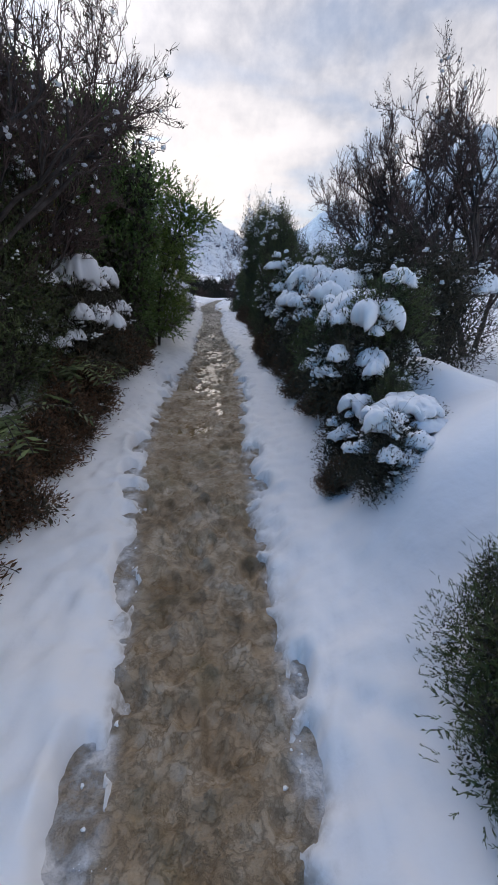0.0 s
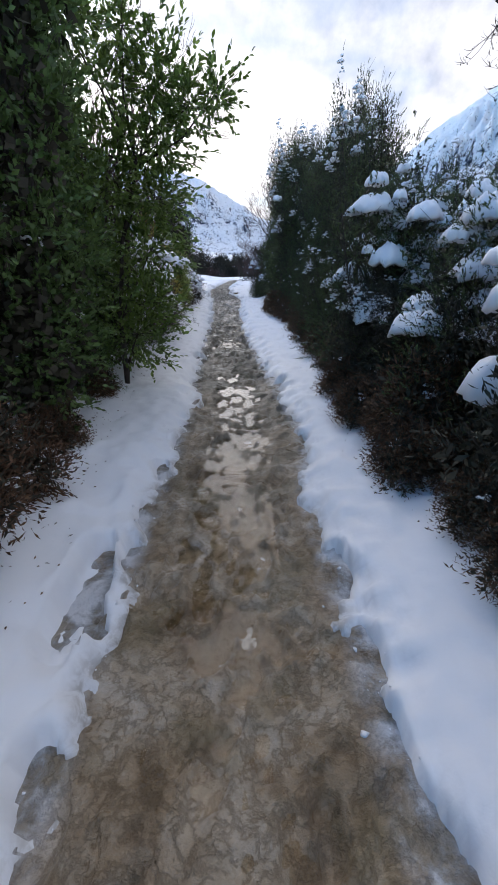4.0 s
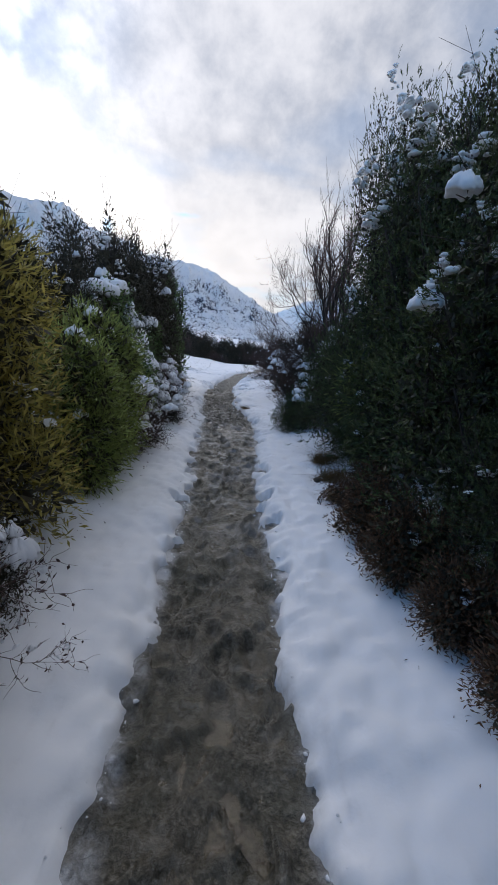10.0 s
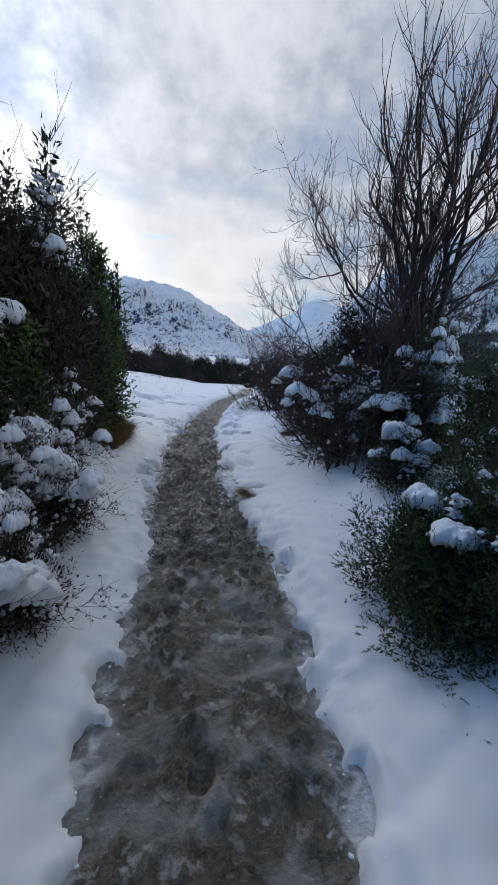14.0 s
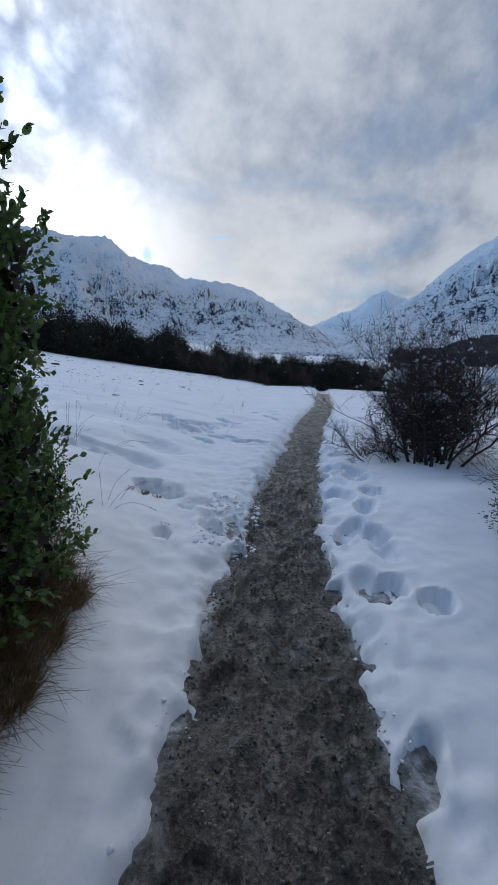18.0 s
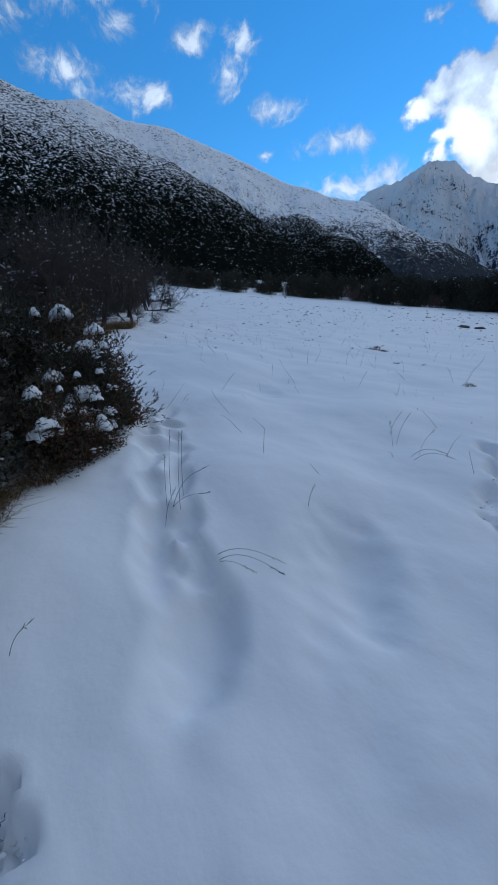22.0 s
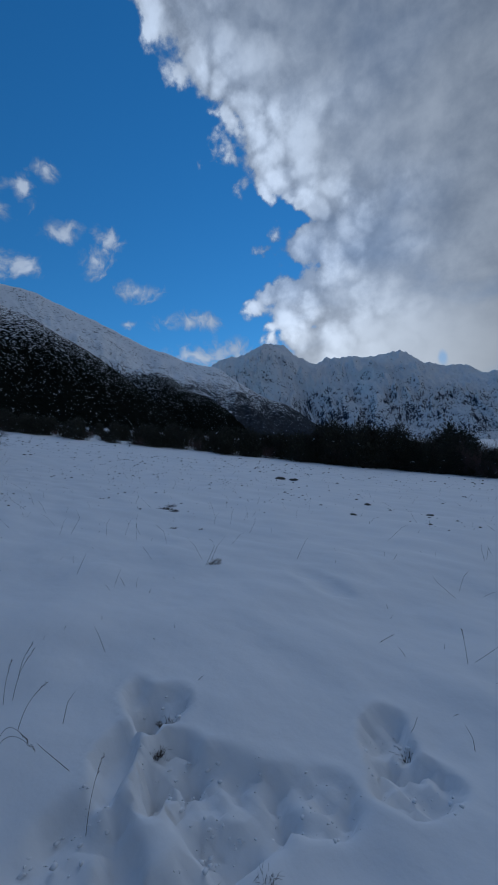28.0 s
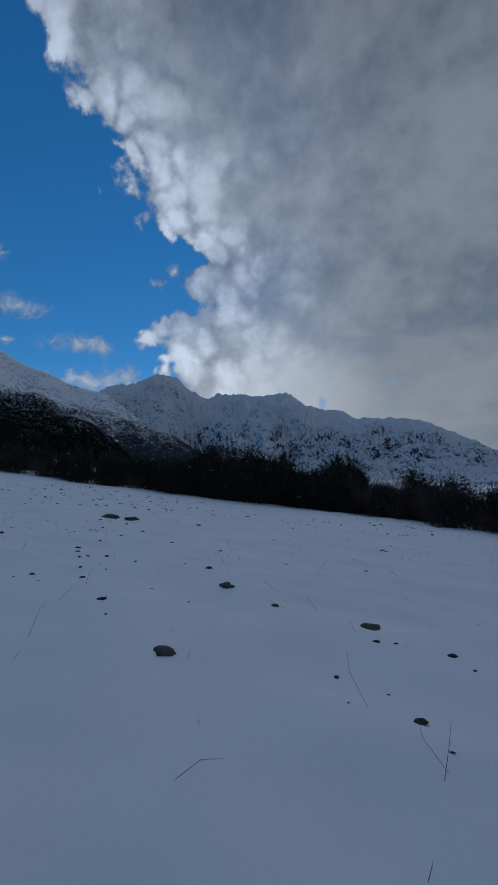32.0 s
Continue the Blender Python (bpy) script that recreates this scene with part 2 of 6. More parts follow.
def path_look(nt, b):
    geo = nt.nodes.new("ShaderNodeNewGeometry")
    sep = nt.nodes.new("ShaderNodeSeparateXYZ")
    nt.links.new(geo.outputs["Position"], sep.inputs[0])
    y = sep.outputs[1]
    n1, n2, n3 = tex(nt, 2.2, 6, 0.6), tex(nt, 5.5, 9, 0.64, dist=0.2), tex(nt, 55, 5, 0.65)
    n4 = tex(nt, 13, 7, 0.66, dist=0.25)
    crease = calc(nt, "SUBTRACT", 1.0, step(nt, calc(nt, "ABSOLUTE", calc(nt, "SUBTRACT", n4, 0.5)), 0.0, 0.05))
    n5 = tex(nt, 3.2, 7, 0.6, dist=0.35)
    n6 = tex(nt, 48, 6, 0.68)
    brown = colours(nt, n5, (0.32, (0.19, 0.13, 0.070)), (0.45, (0.32, 0.235, 0.145)), (0.56, (0.42, 0.335, 0.235)), (0.70, (0.56, 0.48, 0.38)))
    brown = blend(nt, calc(nt, "MULTIPLY", crease, 0.42), brown, (0.15, 0.10, 0.055))
    brown = blend(nt, calc(nt, "MULTIPLY", step(nt, n4, 0.56, 0.72), 0.18), brown, (0.55, 0.49, 0.40))
    # greener and darker where the ice is clear
    brown = blend(nt, calc(nt, "MULTIPLY", step(nt, n1, 0.50, 0.66), 0.40), brown, (0.22, 0.18, 0.09))
    grit = colours(nt, n3, (0.34, (0.055, 0.050, 0.036)), (0.48, (0.15, 0.132, 0.104)), (0.58, (0.23, 0.21, 0.175)), (0.70, (0.36, 0.34, 0.30)))
    grit = blend(nt, calc(nt, "MULTIPLY", step(nt, n5, 0.46, 0.62), 0.55), grit, (0.25, 0.215, 0.165))
    stony = colours(nt, n6, (0.36, (0.022, 0.021, 0.017)), (0.50, (0.085, 0.078, 0.064)), (0.62, (0.25, 0.235, 0.205)))
    grit = blend(nt, calc(nt, "MULTIPLY", step(nt, calc(nt, "ADD", y, calc(nt, "MULTIPLY", n1, 3.0)), 17.0, 22.5), 0.85), grit, stony)
    f = step(nt, calc(nt, "ADD", y, calc(nt, "MULTIPLY", calc(nt, "SUBTRACT", n1, 0.5), 6.0)), 6.0, 10.5)
    late = step(nt, y, 19.0, 22.0)
    grit = blend(nt, 1.0, grit, (0.74, 0.73, 0.67), "MULTIPLY")
    grit = blend(nt, calc(nt, "MULTIPLY", step(nt, n1, 0.46, 0.60), calc(nt, "SUBTRACT", 0.40, calc(nt, "MULTIPLY", late, 0.34))), grit, (0.060, 0.062, 0.038))
    base = blend(nt, f, brown, grit)
    # grey trampled ice from the middle of the walk on
    icy = calc(nt, "MULTIPLY", step(nt, y, 13.5, 16.5), calc(nt, "SUBTRACT", 1.0, calc(nt, "MULTIPLY", step(nt, y, 19.5, 22.0), 0.85)))
    ice = step(nt, n4, 0.49, 0.60)
    smear = step(nt, tex(nt, 2.6, 6, 0.55, dist=1.1), 0.48, 0.66)
    frost = calc(nt, "MAXIMUM", calc(nt, "MULTIPLY", smear, 0.50), calc(nt, "MULTIPLY", calc(nt, "MULTIPLY", ice, step(nt, n5, 0.46, 0.58)), 0.70))
    frost = calc(nt, "MULTIPLY", frost, calc(nt, "ADD", 0.12, calc(nt, "MULTIPLY", icy, 0.80)))
    base = blend(nt, frost, base, (0.55, 0.54, 0.53))
    rim = nt.nodes.new("ShaderNodeAttribute")
    rim.attribute_name = "slush"
    wet = calc(nt, "MULTIPLY", rim.outputs["Fac"], calc(nt, "ADD", 0.45, step(nt, n2, 0.42, 0.58)))
    slop = colours(nt, n2, (0.38, (0.16, 0.16, 0.15)), (0.50, (0.36, 0.36, 0.36)), (0.60, (0.68, 0.68, 0.69)))
    base = blend(nt, wet, base, slop)
    nt.links.new(base, b.inputs["Base Color"])
    r = nt.nodes.new("ShaderNodeMapRange")
    r.inputs[1].default_value, r.inputs[2].default_value, r.inputs[3].default_value, r.inputs[4].default_value = 0.38, 0.62, 0.24, 0.44
    nt.links.new(n2, r.inputs[0])
    nt.links.new(r.outputs[0], b.inputs["Roughness"])
    bump(nt, b, calc(nt, "ADD", calc(nt, "ADD", calc(nt, "MULTIPLY", n2, 0.45), calc(nt, "MULTIPLY", crease, -0.07)), calc(nt, "MULTIPLY", n3, 0.35)), 1.0, 0.035)


def plain(c0, c1, scale=6, rough=0.8, b_strength=0.3, random_shift=0.0, spec=0.3, b_dist=0.01):
    def build(nt, b):
        c = colours(nt, tex(nt, scale, 5), (0.3, c0), (0.7, c1))
        if random_shift:
            g = nt.nodes.new("ShaderNodeNewGeometry")
            hs = nt.nodes.new("ShaderNodeHueSaturation")
            v = nt.nodes.new("ShaderNodeMapRange")
            v.inputs[3].default_value, v.inputs[4].default_value = 1 - random_shift, 1 + random_shift
            nt.links.new(g.outputs["Random Per Island"], v.inputs[0])
            nt.links.new(v.outputs[0], hs.inputs["Value"])
            nt.links.new(c, hs.inputs["Color"])
            c = hs.outputs[0]
        nt.links.new(c, b.inputs["Base Color"])
        b.inputs["Roughness"].default_value = rough
        b.inputs["Specular IOR Level"].default_value = spec
        if b_strength:
            bump(nt, b, tex(nt, scale * 6, 5), b_strength, b_dist)
    return build


def lit_leaf(c0, c1):
    """A thin leaf that lets some daylight through."""
    def build(nt, b):
        plain(c0, c1, 3, 0.42, 0.0, 0.45, 0.5)(nt, b)
        out = b.outputs[0].links[0].to_node
        thin = nt.nodes.new("ShaderNodeBsdfTranslucent")
        nt.links.new(b.inputs["Base Color"].links[0].from_socket, thin.inputs[0])
        mix = nt.nodes.new("ShaderNodeMixShader")
        mix.inputs[0].default_value = 0.4
        nt.links.new(b.outputs[0], mix.inputs[1])
        nt.links.new(thin.outputs[0], mix.inputs[2])
        nt.links.new(mix.outputs[0], out.inputs[0])
    return build


def water_look(nt, b):
    b.inputs["Base Color"].default_value = (0.80, 0.72, 0.58, 1)
    b.inputs["Transmission Weight"].default_value = 1.0
    b.inputs["Roughness"].default_value = 0.05
    b.inputs["IOR"].default_value = 1.33
    bump(nt, b, tex(nt, 5, 2), 0.12, 0.01)


def rock_snow_look(level, tree_line, scale, dark, steep, coarse, mid, grain, relief=0.6):
    """Snow over rock or scrub: bare where it is steep, low down, or where the noise says so."""
    def build(nt, b):
        geo = nt.nodes.new("ShaderNodeNewGeometry")
        sep = nt.nodes.new("ShaderNodeSeparateXYZ")
        nt.links.new(geo.outputs["Position"], sep.inputs[0])
        nz = nt.nodes.new("ShaderNodeSeparateXYZ")
        nt.links.new(geo.outputs["Normal"], nz.inputs[0])
        n1, n2 = tex(nt, scale, 9, 0.62, dist=0.4), tex(nt, scale * 5, 9, 0.74, dist=0.0)
        n3 = tex(nt, scale * 11, 6, 0.72)
        v = calc(nt, "MULTIPLY", calc(nt, "SUBTRACT", n1, 0.5), coarse)
        v = calc(nt, "ADD", v, calc(nt, "MULTIPLY", calc(nt, "SUBTRACT", n2, 0.5), mid))
        v = calc(nt, "ADD", v, calc(nt, "MULTIPLY", calc(nt, "SUBTRACT", n3, 0.5), grain))
        v = calc(nt, "ADD", v, calc(nt, "MULTIPLY", nz.outputs[2], steep))
        v = calc(nt, "ADD", v, calc(nt, "MULTIPLY", step(nt, sep.outputs[2], tree_line[0], tree_line[1]), tree_line[2]))
        m = step(nt, v, level - 0.08, level + 0.08)
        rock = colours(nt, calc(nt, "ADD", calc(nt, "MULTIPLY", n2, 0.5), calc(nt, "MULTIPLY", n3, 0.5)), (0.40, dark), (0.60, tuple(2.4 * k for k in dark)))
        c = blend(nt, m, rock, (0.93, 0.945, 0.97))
        nt.links.new(c, b.inputs["Base Color"])
        b.inputs["Roughness"].default_value = 0.9
        b.inputs["Specular IOR Level"].default_value = 0.0
        bump(nt, b, calc(nt, "ADD", n1, calc(nt, "MULTIPLY", n2, 0.5)), relief, 0.35 / scale)
    return build


SNOW = material("snow", snow_look)
PATH = material("muddy_ice", path_look)
WATER = material("meltwater", water_look)
BARK = material("bark", plain((0.030, 0.024, 0.021), (0.085, 0.070, 0.062), 14, 0.9, 0.6))
TWIG = material("twig", plain((0.055, 0.038, 0.034), (0.15, 0.10, 0.088), 20, 0.85, 0.0))
MOSSY = material("mossy_bark", plain((0.05, 0.045, 0.02), (0.13, 0.10, 0.06), 9, 0.9, 0.7))
BROAD = material("broad_leaf", lit_leaf((0.060, 0.115, 0.030), (0.16, 0.235, 0.075)))
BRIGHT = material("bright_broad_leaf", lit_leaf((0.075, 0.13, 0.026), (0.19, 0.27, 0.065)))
NEEDLE = material("needle_leaf", plain((0.038, 0.060, 0.022), (0.125, 0.150, 0.054), 2.5, 0.6, 0.0, 0.45))
PURPLE = material("purple_twig", plain((0.060, 0.042, 0.042), (0.16, 0.115, 0.11), 3, 0.8, 0.0, 0.5))
OLIVE = material("olive_leaf", lit_leaf((0.22, 0.20, 0.04), (0.46, 0.38, 0.10)))
WILLOW = material("willow_leaf", lit_leaf((0.17, 0.22, 0.05), (0.36, 0.42, 0.13)))
# own colour of the dark scrub; inside greener crowns it paints shade
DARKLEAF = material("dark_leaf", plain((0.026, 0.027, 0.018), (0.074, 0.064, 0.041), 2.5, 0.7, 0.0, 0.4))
BELTLEAF = material("belt_leaf", plain((0.014, 0.016, 0.011), (0.045, 0.045, 0.030), 0.6, 0.8, 0.0, 0.4))
RUSTLEAF = material("rusty_leaf", plain((0.075, 0.040, 0.024), (0.16, 0.092, 0.050), 3, 0.8, 0.0, 0.5))
STRAW = material("dry_grass", plain((0.10, 0.065, 0.028), (0.26, 0.175, 0.085), 8, 0.8, 0.0, 0.5))
STALK = material("dark_stalk", plain((0.035, 0.028, 0.025), (0.09, 0.075, 0.06), 8, 0.9, 0.0))
STONE = material("stone", plain((0.030, 0.030, 0.030), (0.11, 0.105, 0.095), 18, 0.85, 0.5))
GRAVEL = material("gravel", plain((0.06, 0.058, 0.046), (0.24, 0.23, 0.19), 40, 0.6, 0.0, 0.6))
CLIFF = material("snowy_range", rock_snow_look(0.42, (80, 560, 0.36), 0.009, (0.040, 0.048, 0.068), 0.65, 0.8, 1.2, 1.7, 0.9))
SPUR = material("mottled_spur", rock_snow_look(0.45, (70, 400, 0.48), 0.016, (0.028, 0.031, 0.036), 0.2, 0.5, 0.8, 1.5, 0.25))
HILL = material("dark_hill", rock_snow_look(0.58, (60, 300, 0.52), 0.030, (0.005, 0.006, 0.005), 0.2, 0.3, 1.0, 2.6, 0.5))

# ---- geometry helpers ----


def part(name, mesh, mat, parent=None, label="", smooth=False):
    """Links a mesh, or a (verts, faces) pair, as one object under a thing."""
    if isinstance(mesh, tuple):
        mesh = to_mesh(name, *mesh, smooth=smooth)
    if mat and not mesh.materials:
        mesh.materials.append(mat)
    ob = new(name, mesh)
    ob.parent = parent
    if label:
        tagged(ob, label)
    return ob


def to_mesh(name, verts, faces, smooth=False):
    verts = np.asarray(verts, np.float32)
    groups = faces if isinstance(faces, list) else [faces]
    groups = [np.asarray(g, np.int32) for g in groups if len(g)]
    me = bpy.data.meshes.new(name)
    me.vertices.add(len(verts))
    me.vertices.foreach_set("co", verts.ravel())
    loops = np.concatenate([g.ravel() for g in groups])
    sizes = np.concatenate([np.full(len(g), g.shape[1], np.int32) for g in groups])
    me.loops.add(len(loops))
    me.loops.foreach_set("vertex_index", loops)
    me.polygons.add(len(sizes))
    me.polygons.foreach_set("loop_start", np.concatenate([[0], np.cumsum(sizes)[:-1]]).astype(np.int32))
    me.polygons.foreach_set("loop_total", sizes)
    me.update(calc_edges=True)
    if smooth:
        me.polygons.foreach_set("use_smooth", np.ones(len(sizes), bool))
    me.validate()
    return me


def lattice(x, y, seed):
    h = (x.astype(np.int64) * 374761393 + y.astype(np.int64) * 668265263 + seed * 1442695041) & 0x7FFFFFFF
    h = ((h ^ (h >> 13)) * 1274126177) & 0x7FFFFFFF
    return ((h ^ (h >> 16)) & 0xFFFF) / 65535.0


def value(x, y, seed=0):
    """Smooth noise from 0 to 1 on the unit grid."""
    x, y = np.asarray(x, float), np.asarray(y, float)
    xi, yi = np.floor(x), np.floor(y)
    u, v = x - xi, y - yi
    u, v = u * u * (3 - 2 * u), v * v * (3 - 2 * v)
    a, b = lattice(xi, yi, seed), lattice(xi + 1, yi, seed)
    c, d = lattice(xi, yi + 1, seed), lattice(xi + 1, yi + 1, seed)
    return (a * (1 - u) + b * u) * (1 - v) + (c * (1 - u) + d * u) * v


def fractal(x, y, seed=0, octaves=4, gain=0.5):
    s, a, t = 0.0, 1.0, 0.0
    for k in range(octaves):
        s = s + a * value(x * 2 ** k + 17.3 * k, y * 2 ** k - 9.1 * k, seed + k)
        t += a
        a *= gain
    return s / t


def ridged(x, y, seed=0, octaves=5, gain=0.5):
    s, a, t = 0.0, 1.0, 0.0
    for k in range(octaves):
        s = s + a * (1 - np.abs(2 * value(x * 2 ** k + 5.7 * k, y * 2 ** k + 3.1 * k, seed + k) - 1))
        t += a
        a *= gain
    return s / t


def ease(v, lo, hi):
    u = np.clip((v - lo) / (hi - lo), 0, 1)
    return u * u * (3 - 2 * u)


def rings(p0, p1, r0, r1, sides=4):
    """Tapered prisms from p0 to p1, one a segment."""
    p0, p1 = np.asarray(p0, float), np.asarray(p1, float)
    n = len(p0)
    d = p1 - p0
    d /= np.maximum(np.linalg.norm(d, axis=1, keepdims=True), 1e-6)
    up = np.where(np.abs(d[:, 2:3]) > 0.9, np.array([[1.0, 0, 0]]), np.array([[0, 0, 1.0]]))
    a = np.cross(d, up)
    a /= np.linalg.norm(a, axis=1, keepdims=True)
    b = np.cross(d, a)
    ang = np.arange(sides) * 2 * np.pi / sides
    ring = np.cos(ang)[None, :, None] * a[:, None] + np.sin(ang)[None, :, None] * b[:, None]
    v = np.concatenate([p0[:, None] + ring * np.asarray(r0)[:, None, None], p1[:, None] + ring * np.asarray(r1)[:, None, None]], 1)
    k = np.arange(sides)
    f = np.stack([k, (k + 1) % sides, (k + 1) % sides + sides, k + sides], 1)
    faces = f[None] + (np.arange(n) * 2 * sides)[:, None, None]
    return v.reshape(-1, 3), faces.reshape(-1, 4)


def grow(rng, base, direction, length, radius, levels, kids=(3, 5), spread=0.6, lift=0.15, wobble=0.25, shrink=0.68, steps=4, start=0.25):
    """Branch segments (p0, p1, r0, r1) of a tree, and the ends of its twigs."""
    segs, tips = [], []

    def shoot(p, d, ln, r, lev):
        pts, q, dd = [p], p, d
        for i in range(steps):
            dd = dd + rng.normal(0, wobble, 3) * 0.5 + np.array([0, 0, lift * 0.5])
            dd = dd / np.linalg.norm(dd)
            q = q + dd * ln / steps
            pts.append(q)
        for i in range(steps):
            segs.append((pts[i], pts[i + 1], r * (1 - 0.6 * i / steps), r * (1 - 0.6 * (i + 1) / steps)))
        if lev == 0:
            tips.append((pts[-1], dd))
            return
        for _ in range(rng.integers(kids[0], kids[1] + 1)):
            f = rng.uniform(start, 1.0)
            i = min(int(f * steps), steps - 1)
            at = pts[i] + (pts[i + 1] - pts[i]) * (f * steps - i)
            nd = dd + rng.normal(0, spread, 3)
            nd = nd / np.linalg.norm(nd)
            shoot(at, nd, ln * shrink * rng.uniform(0.7, 1.15), max(r * 0.55, 0.0022), lev - 1)
        shoot(pts[-1], dd, ln * shrink, max(r * 0.42, 0.0022), lev - 1)

    shoot(np.array(base, float), np.array(direction, float), length, radius, levels)
    return segs, tips


def wood(segs, sides=4):
    p0, p1, r0, r1 = (np.array([s[i] for s in segs]) for i in range(4))
    return rings(p0, p1, r0, r1, sides)


def leaves(rng, points, normals, length, width, droop=0.2, jitter=0.6):
    """One bent four-cornered leaf at each point, pointing roughly along its normal."""
    n = len(points)
    d = normals + rng.normal(0, jitter, (n, 3)) + np.array([0, 0, -droop])
    d /= np.linalg.norm(d, axis=1, keepdims=True)
    s = np.cross(d, rng.normal(0, 1, (n, 3)))
    s /= np.maximum(np.linalg.norm(s, axis=1, keepdims=True), 1e-6)
    u = np.cross(s, d)
    ln = (length * rng.uniform(0.6, 1.25, n))[:, None]
    wd = (width * rng.uniform(0.7, 1.2, n))[:, None]
    v = np.stack([points, points + d * ln * 0.5 + s * wd * 0.5 + u * ln * 0.06, points + d * ln, points + d * ln * 0.5 - s * wd * 0.5 + u * ln * 0.06], 1)
    return v.reshape(-1, 3), (np.arange(n) * 4)[:, None] + np.arange(4)[None]


def round_leaves(rng, points, normals, length, width, droop=0.2, jitter=0.6):
    """Oval leaves with a pointed tip, slightly cupped and curled."""
    n = len(points)
    d = normals + rng.normal(0, jitter, (n, 3)) + np.array([0, 0, -droop])
    d /= np.linalg.norm(d, axis=1, keepdims=True)
    s = np.cross(d, rng.normal(0, 0.5, (n, 3)) + np.array([0, 0, 1.0]))
    s /= np.maximum(np.linalg.norm(s, axis=1, keepdims=True), 1e-6)
    u = np.cross(s, d)
    ln = (length * rng.uniform(0.6, 1.25, n))[:, None]
    wd = (width * rng.uniform(0.8, 1.2, n))[:, None]
    rim = [(0, 0, 0), (0.18, 0.34, 0.05), (0.48, 0.5, 0.07), (0.78, 0.36, 0.02), (1, 0, -0.08), (0.78, -0.36, 0.02), (0.48, -0.5, 0.07), (0.18, -0.34, 0.05)]
    v = np.stack([points + d * ln * a + s * wd * b + u * ln * c for a, b, c in rim], 1)
    return v.reshape(-1, 3), (np.arange(n) * 8)[:, None] + np.arange(8)[None]


def sprays(rng, points, normals, per, stem, length, width, leaf=leaves):
    """Feathery shoots: narrow leaves set all along short upright stems."""
    n = len(points)
    d = normals + rng.normal(0, 0.35, (n, 3))
    d /= np.linalg.norm(d, axis=1, keepdims=True)
    u = np.tile(np.linspace(0.05, 1.0, per), n)[:, None]
    dd = np.repeat(d, per, 0)
    at = np.repeat(points, per, 0) + dd * u * stem * np.repeat(rng.uniform(0.5, 1.4, (n, 1)), per, 0)
    out = rng.normal(0, 1, (n * per, 3))
    return leaf(rng, at, dd * 0.9 + out * 0.55 / np.linalg.norm(out, axis=1, keepdims=True), length, width, 0.0, 0.1)


def join(*parts):
    vs, fs, o = [], {}, 0
    for v, f in parts:
        for g in (f if isinstance(f, list) else [f]):
            fs.setdefault(g.shape[1], []).append(g + o)
        vs.append(v)
        o += len(v)
    return np.concatenate(vs), [np.concatenate(g) for g in fs.values()]


ICO = {}


def ico(level):
    if level not in ICO:
        bm = bmesh.new()
        bmesh.ops.create_icosphere(bm, subdivisions=level, radius=1)
        bm.verts.ensure_lookup_table()
        ICO[level] = (np.array([v.co[:] for v in bm.verts]), np.array([[v.index for v in f.verts] for f in bm.faces]))
        bm.free()
    return ICO[level]


def blobs(rng, centres, radii, flat=0.5, level=2, rough=0.25):
    """Lumpy rounded masses, flattened below."""
    v0, f0 = ico(level)
    out_v, out_f = [], []
    for i, (c, r) in enumerate(zip(centres, radii)):
        sc = np.array([rng.uniform(0.8, 1.35), rng.uniform(0.8, 1.35), flat * rng.uniform(0.75, 1.2)])
        ph = rng.uniform(0, 50)
        w = 1 + rough * (fractal(v0[:, 0] * 1.6 + ph, v0[:, 1] * 1.6 + v0[:, 2] * 1.3 + ph, 5, 3) - 0.5) * 2
        v = v0 * w[:, None] * sc
        v[:, 2] = np.where(v[:, 2] < -0.25 * flat, -0.25 * flat + (v[:, 2] + 0.25 * flat) * 0.35, v[:, 2])
        out_v.append(v * r + np.asarray(c))
        out_f.append(f0 + i * len(v0))
    return np.concatenate(out_v), np.concatenate(out_f)


def crown_points(rng, lobes, n, shell=0.35, jag=0.14):
    """Points in the outer shell of a union of lobes (centre, radii), with their outward directions."""
    lobes = [(np.array(c, float), np.array(r, float)) for c, r in lobes]
    vol = np.array([np.prod(r) ** 0.55 for _, r in lobes])
    pick = rng.choice(len(lobes), n, p=vol / vol.sum())
    d = rng.normal(0, 1, (n, 3))
    d /= np.linalg.norm(d, axis=1, keepdims=True)
    rad = 1 - shell * rng.random(n) ** 1.4 + jag * rng.normal(0, 0.35, n) * (rng.random(n) < 0.5)
    lump = 0.8 + 0.45 * value(d[:, 0] * 2.7 + pick * 3.1 + 9, d[:, 1] * 2.7 + d[:, 2] * 2.3, 3)
    c = np.array([l[0] for l in lobes])[pick]
    r = np.array([l[1] for l in lobes])[pick]
    p = c + d * r * (rad * lump)[:, None]
    keep = p[:, 2] > 0.03
    return p[keep], d[keep]


def random_lobes(rng, h, r, k, low=0.25, skirt=1.0):
    """Rounded masses that make up a shrub, full down to the ground."""
    out = []
    for i in range(k):
        a = rng.uniform(0, 2 * np.pi)
        t = rng.random()
        z = h * (low + (0.86 - low) * t)
        q = r * rng.uniform(0.15, 0.6) * (1.05 - 0.55 * t)
        s = r * rng.uniform(0.42, 0.66) * (1.1 - 0.45 * t)
        out.append(((q * math.cos(a), q * math.sin(a), z), (s, s, s * rng.uniform(0.8, 1.25))))
    for i in range(5):
        a = i * 1.257 + rng.uniform(-0.4, 0.4)
        s = r * rng.uniform(0.45, 0.6) * skirt
        out.append(((r * 0.5 * skirt * math.cos(a), r * 0.5 * skirt * math.sin(a), h * 0.17), (s, s, h * rng.uniform(0.2, 0.28))))
    out.append(((0, 0, h * 0.38), (r * 0.75, r * 0.75, h * 0.36)))
    return out


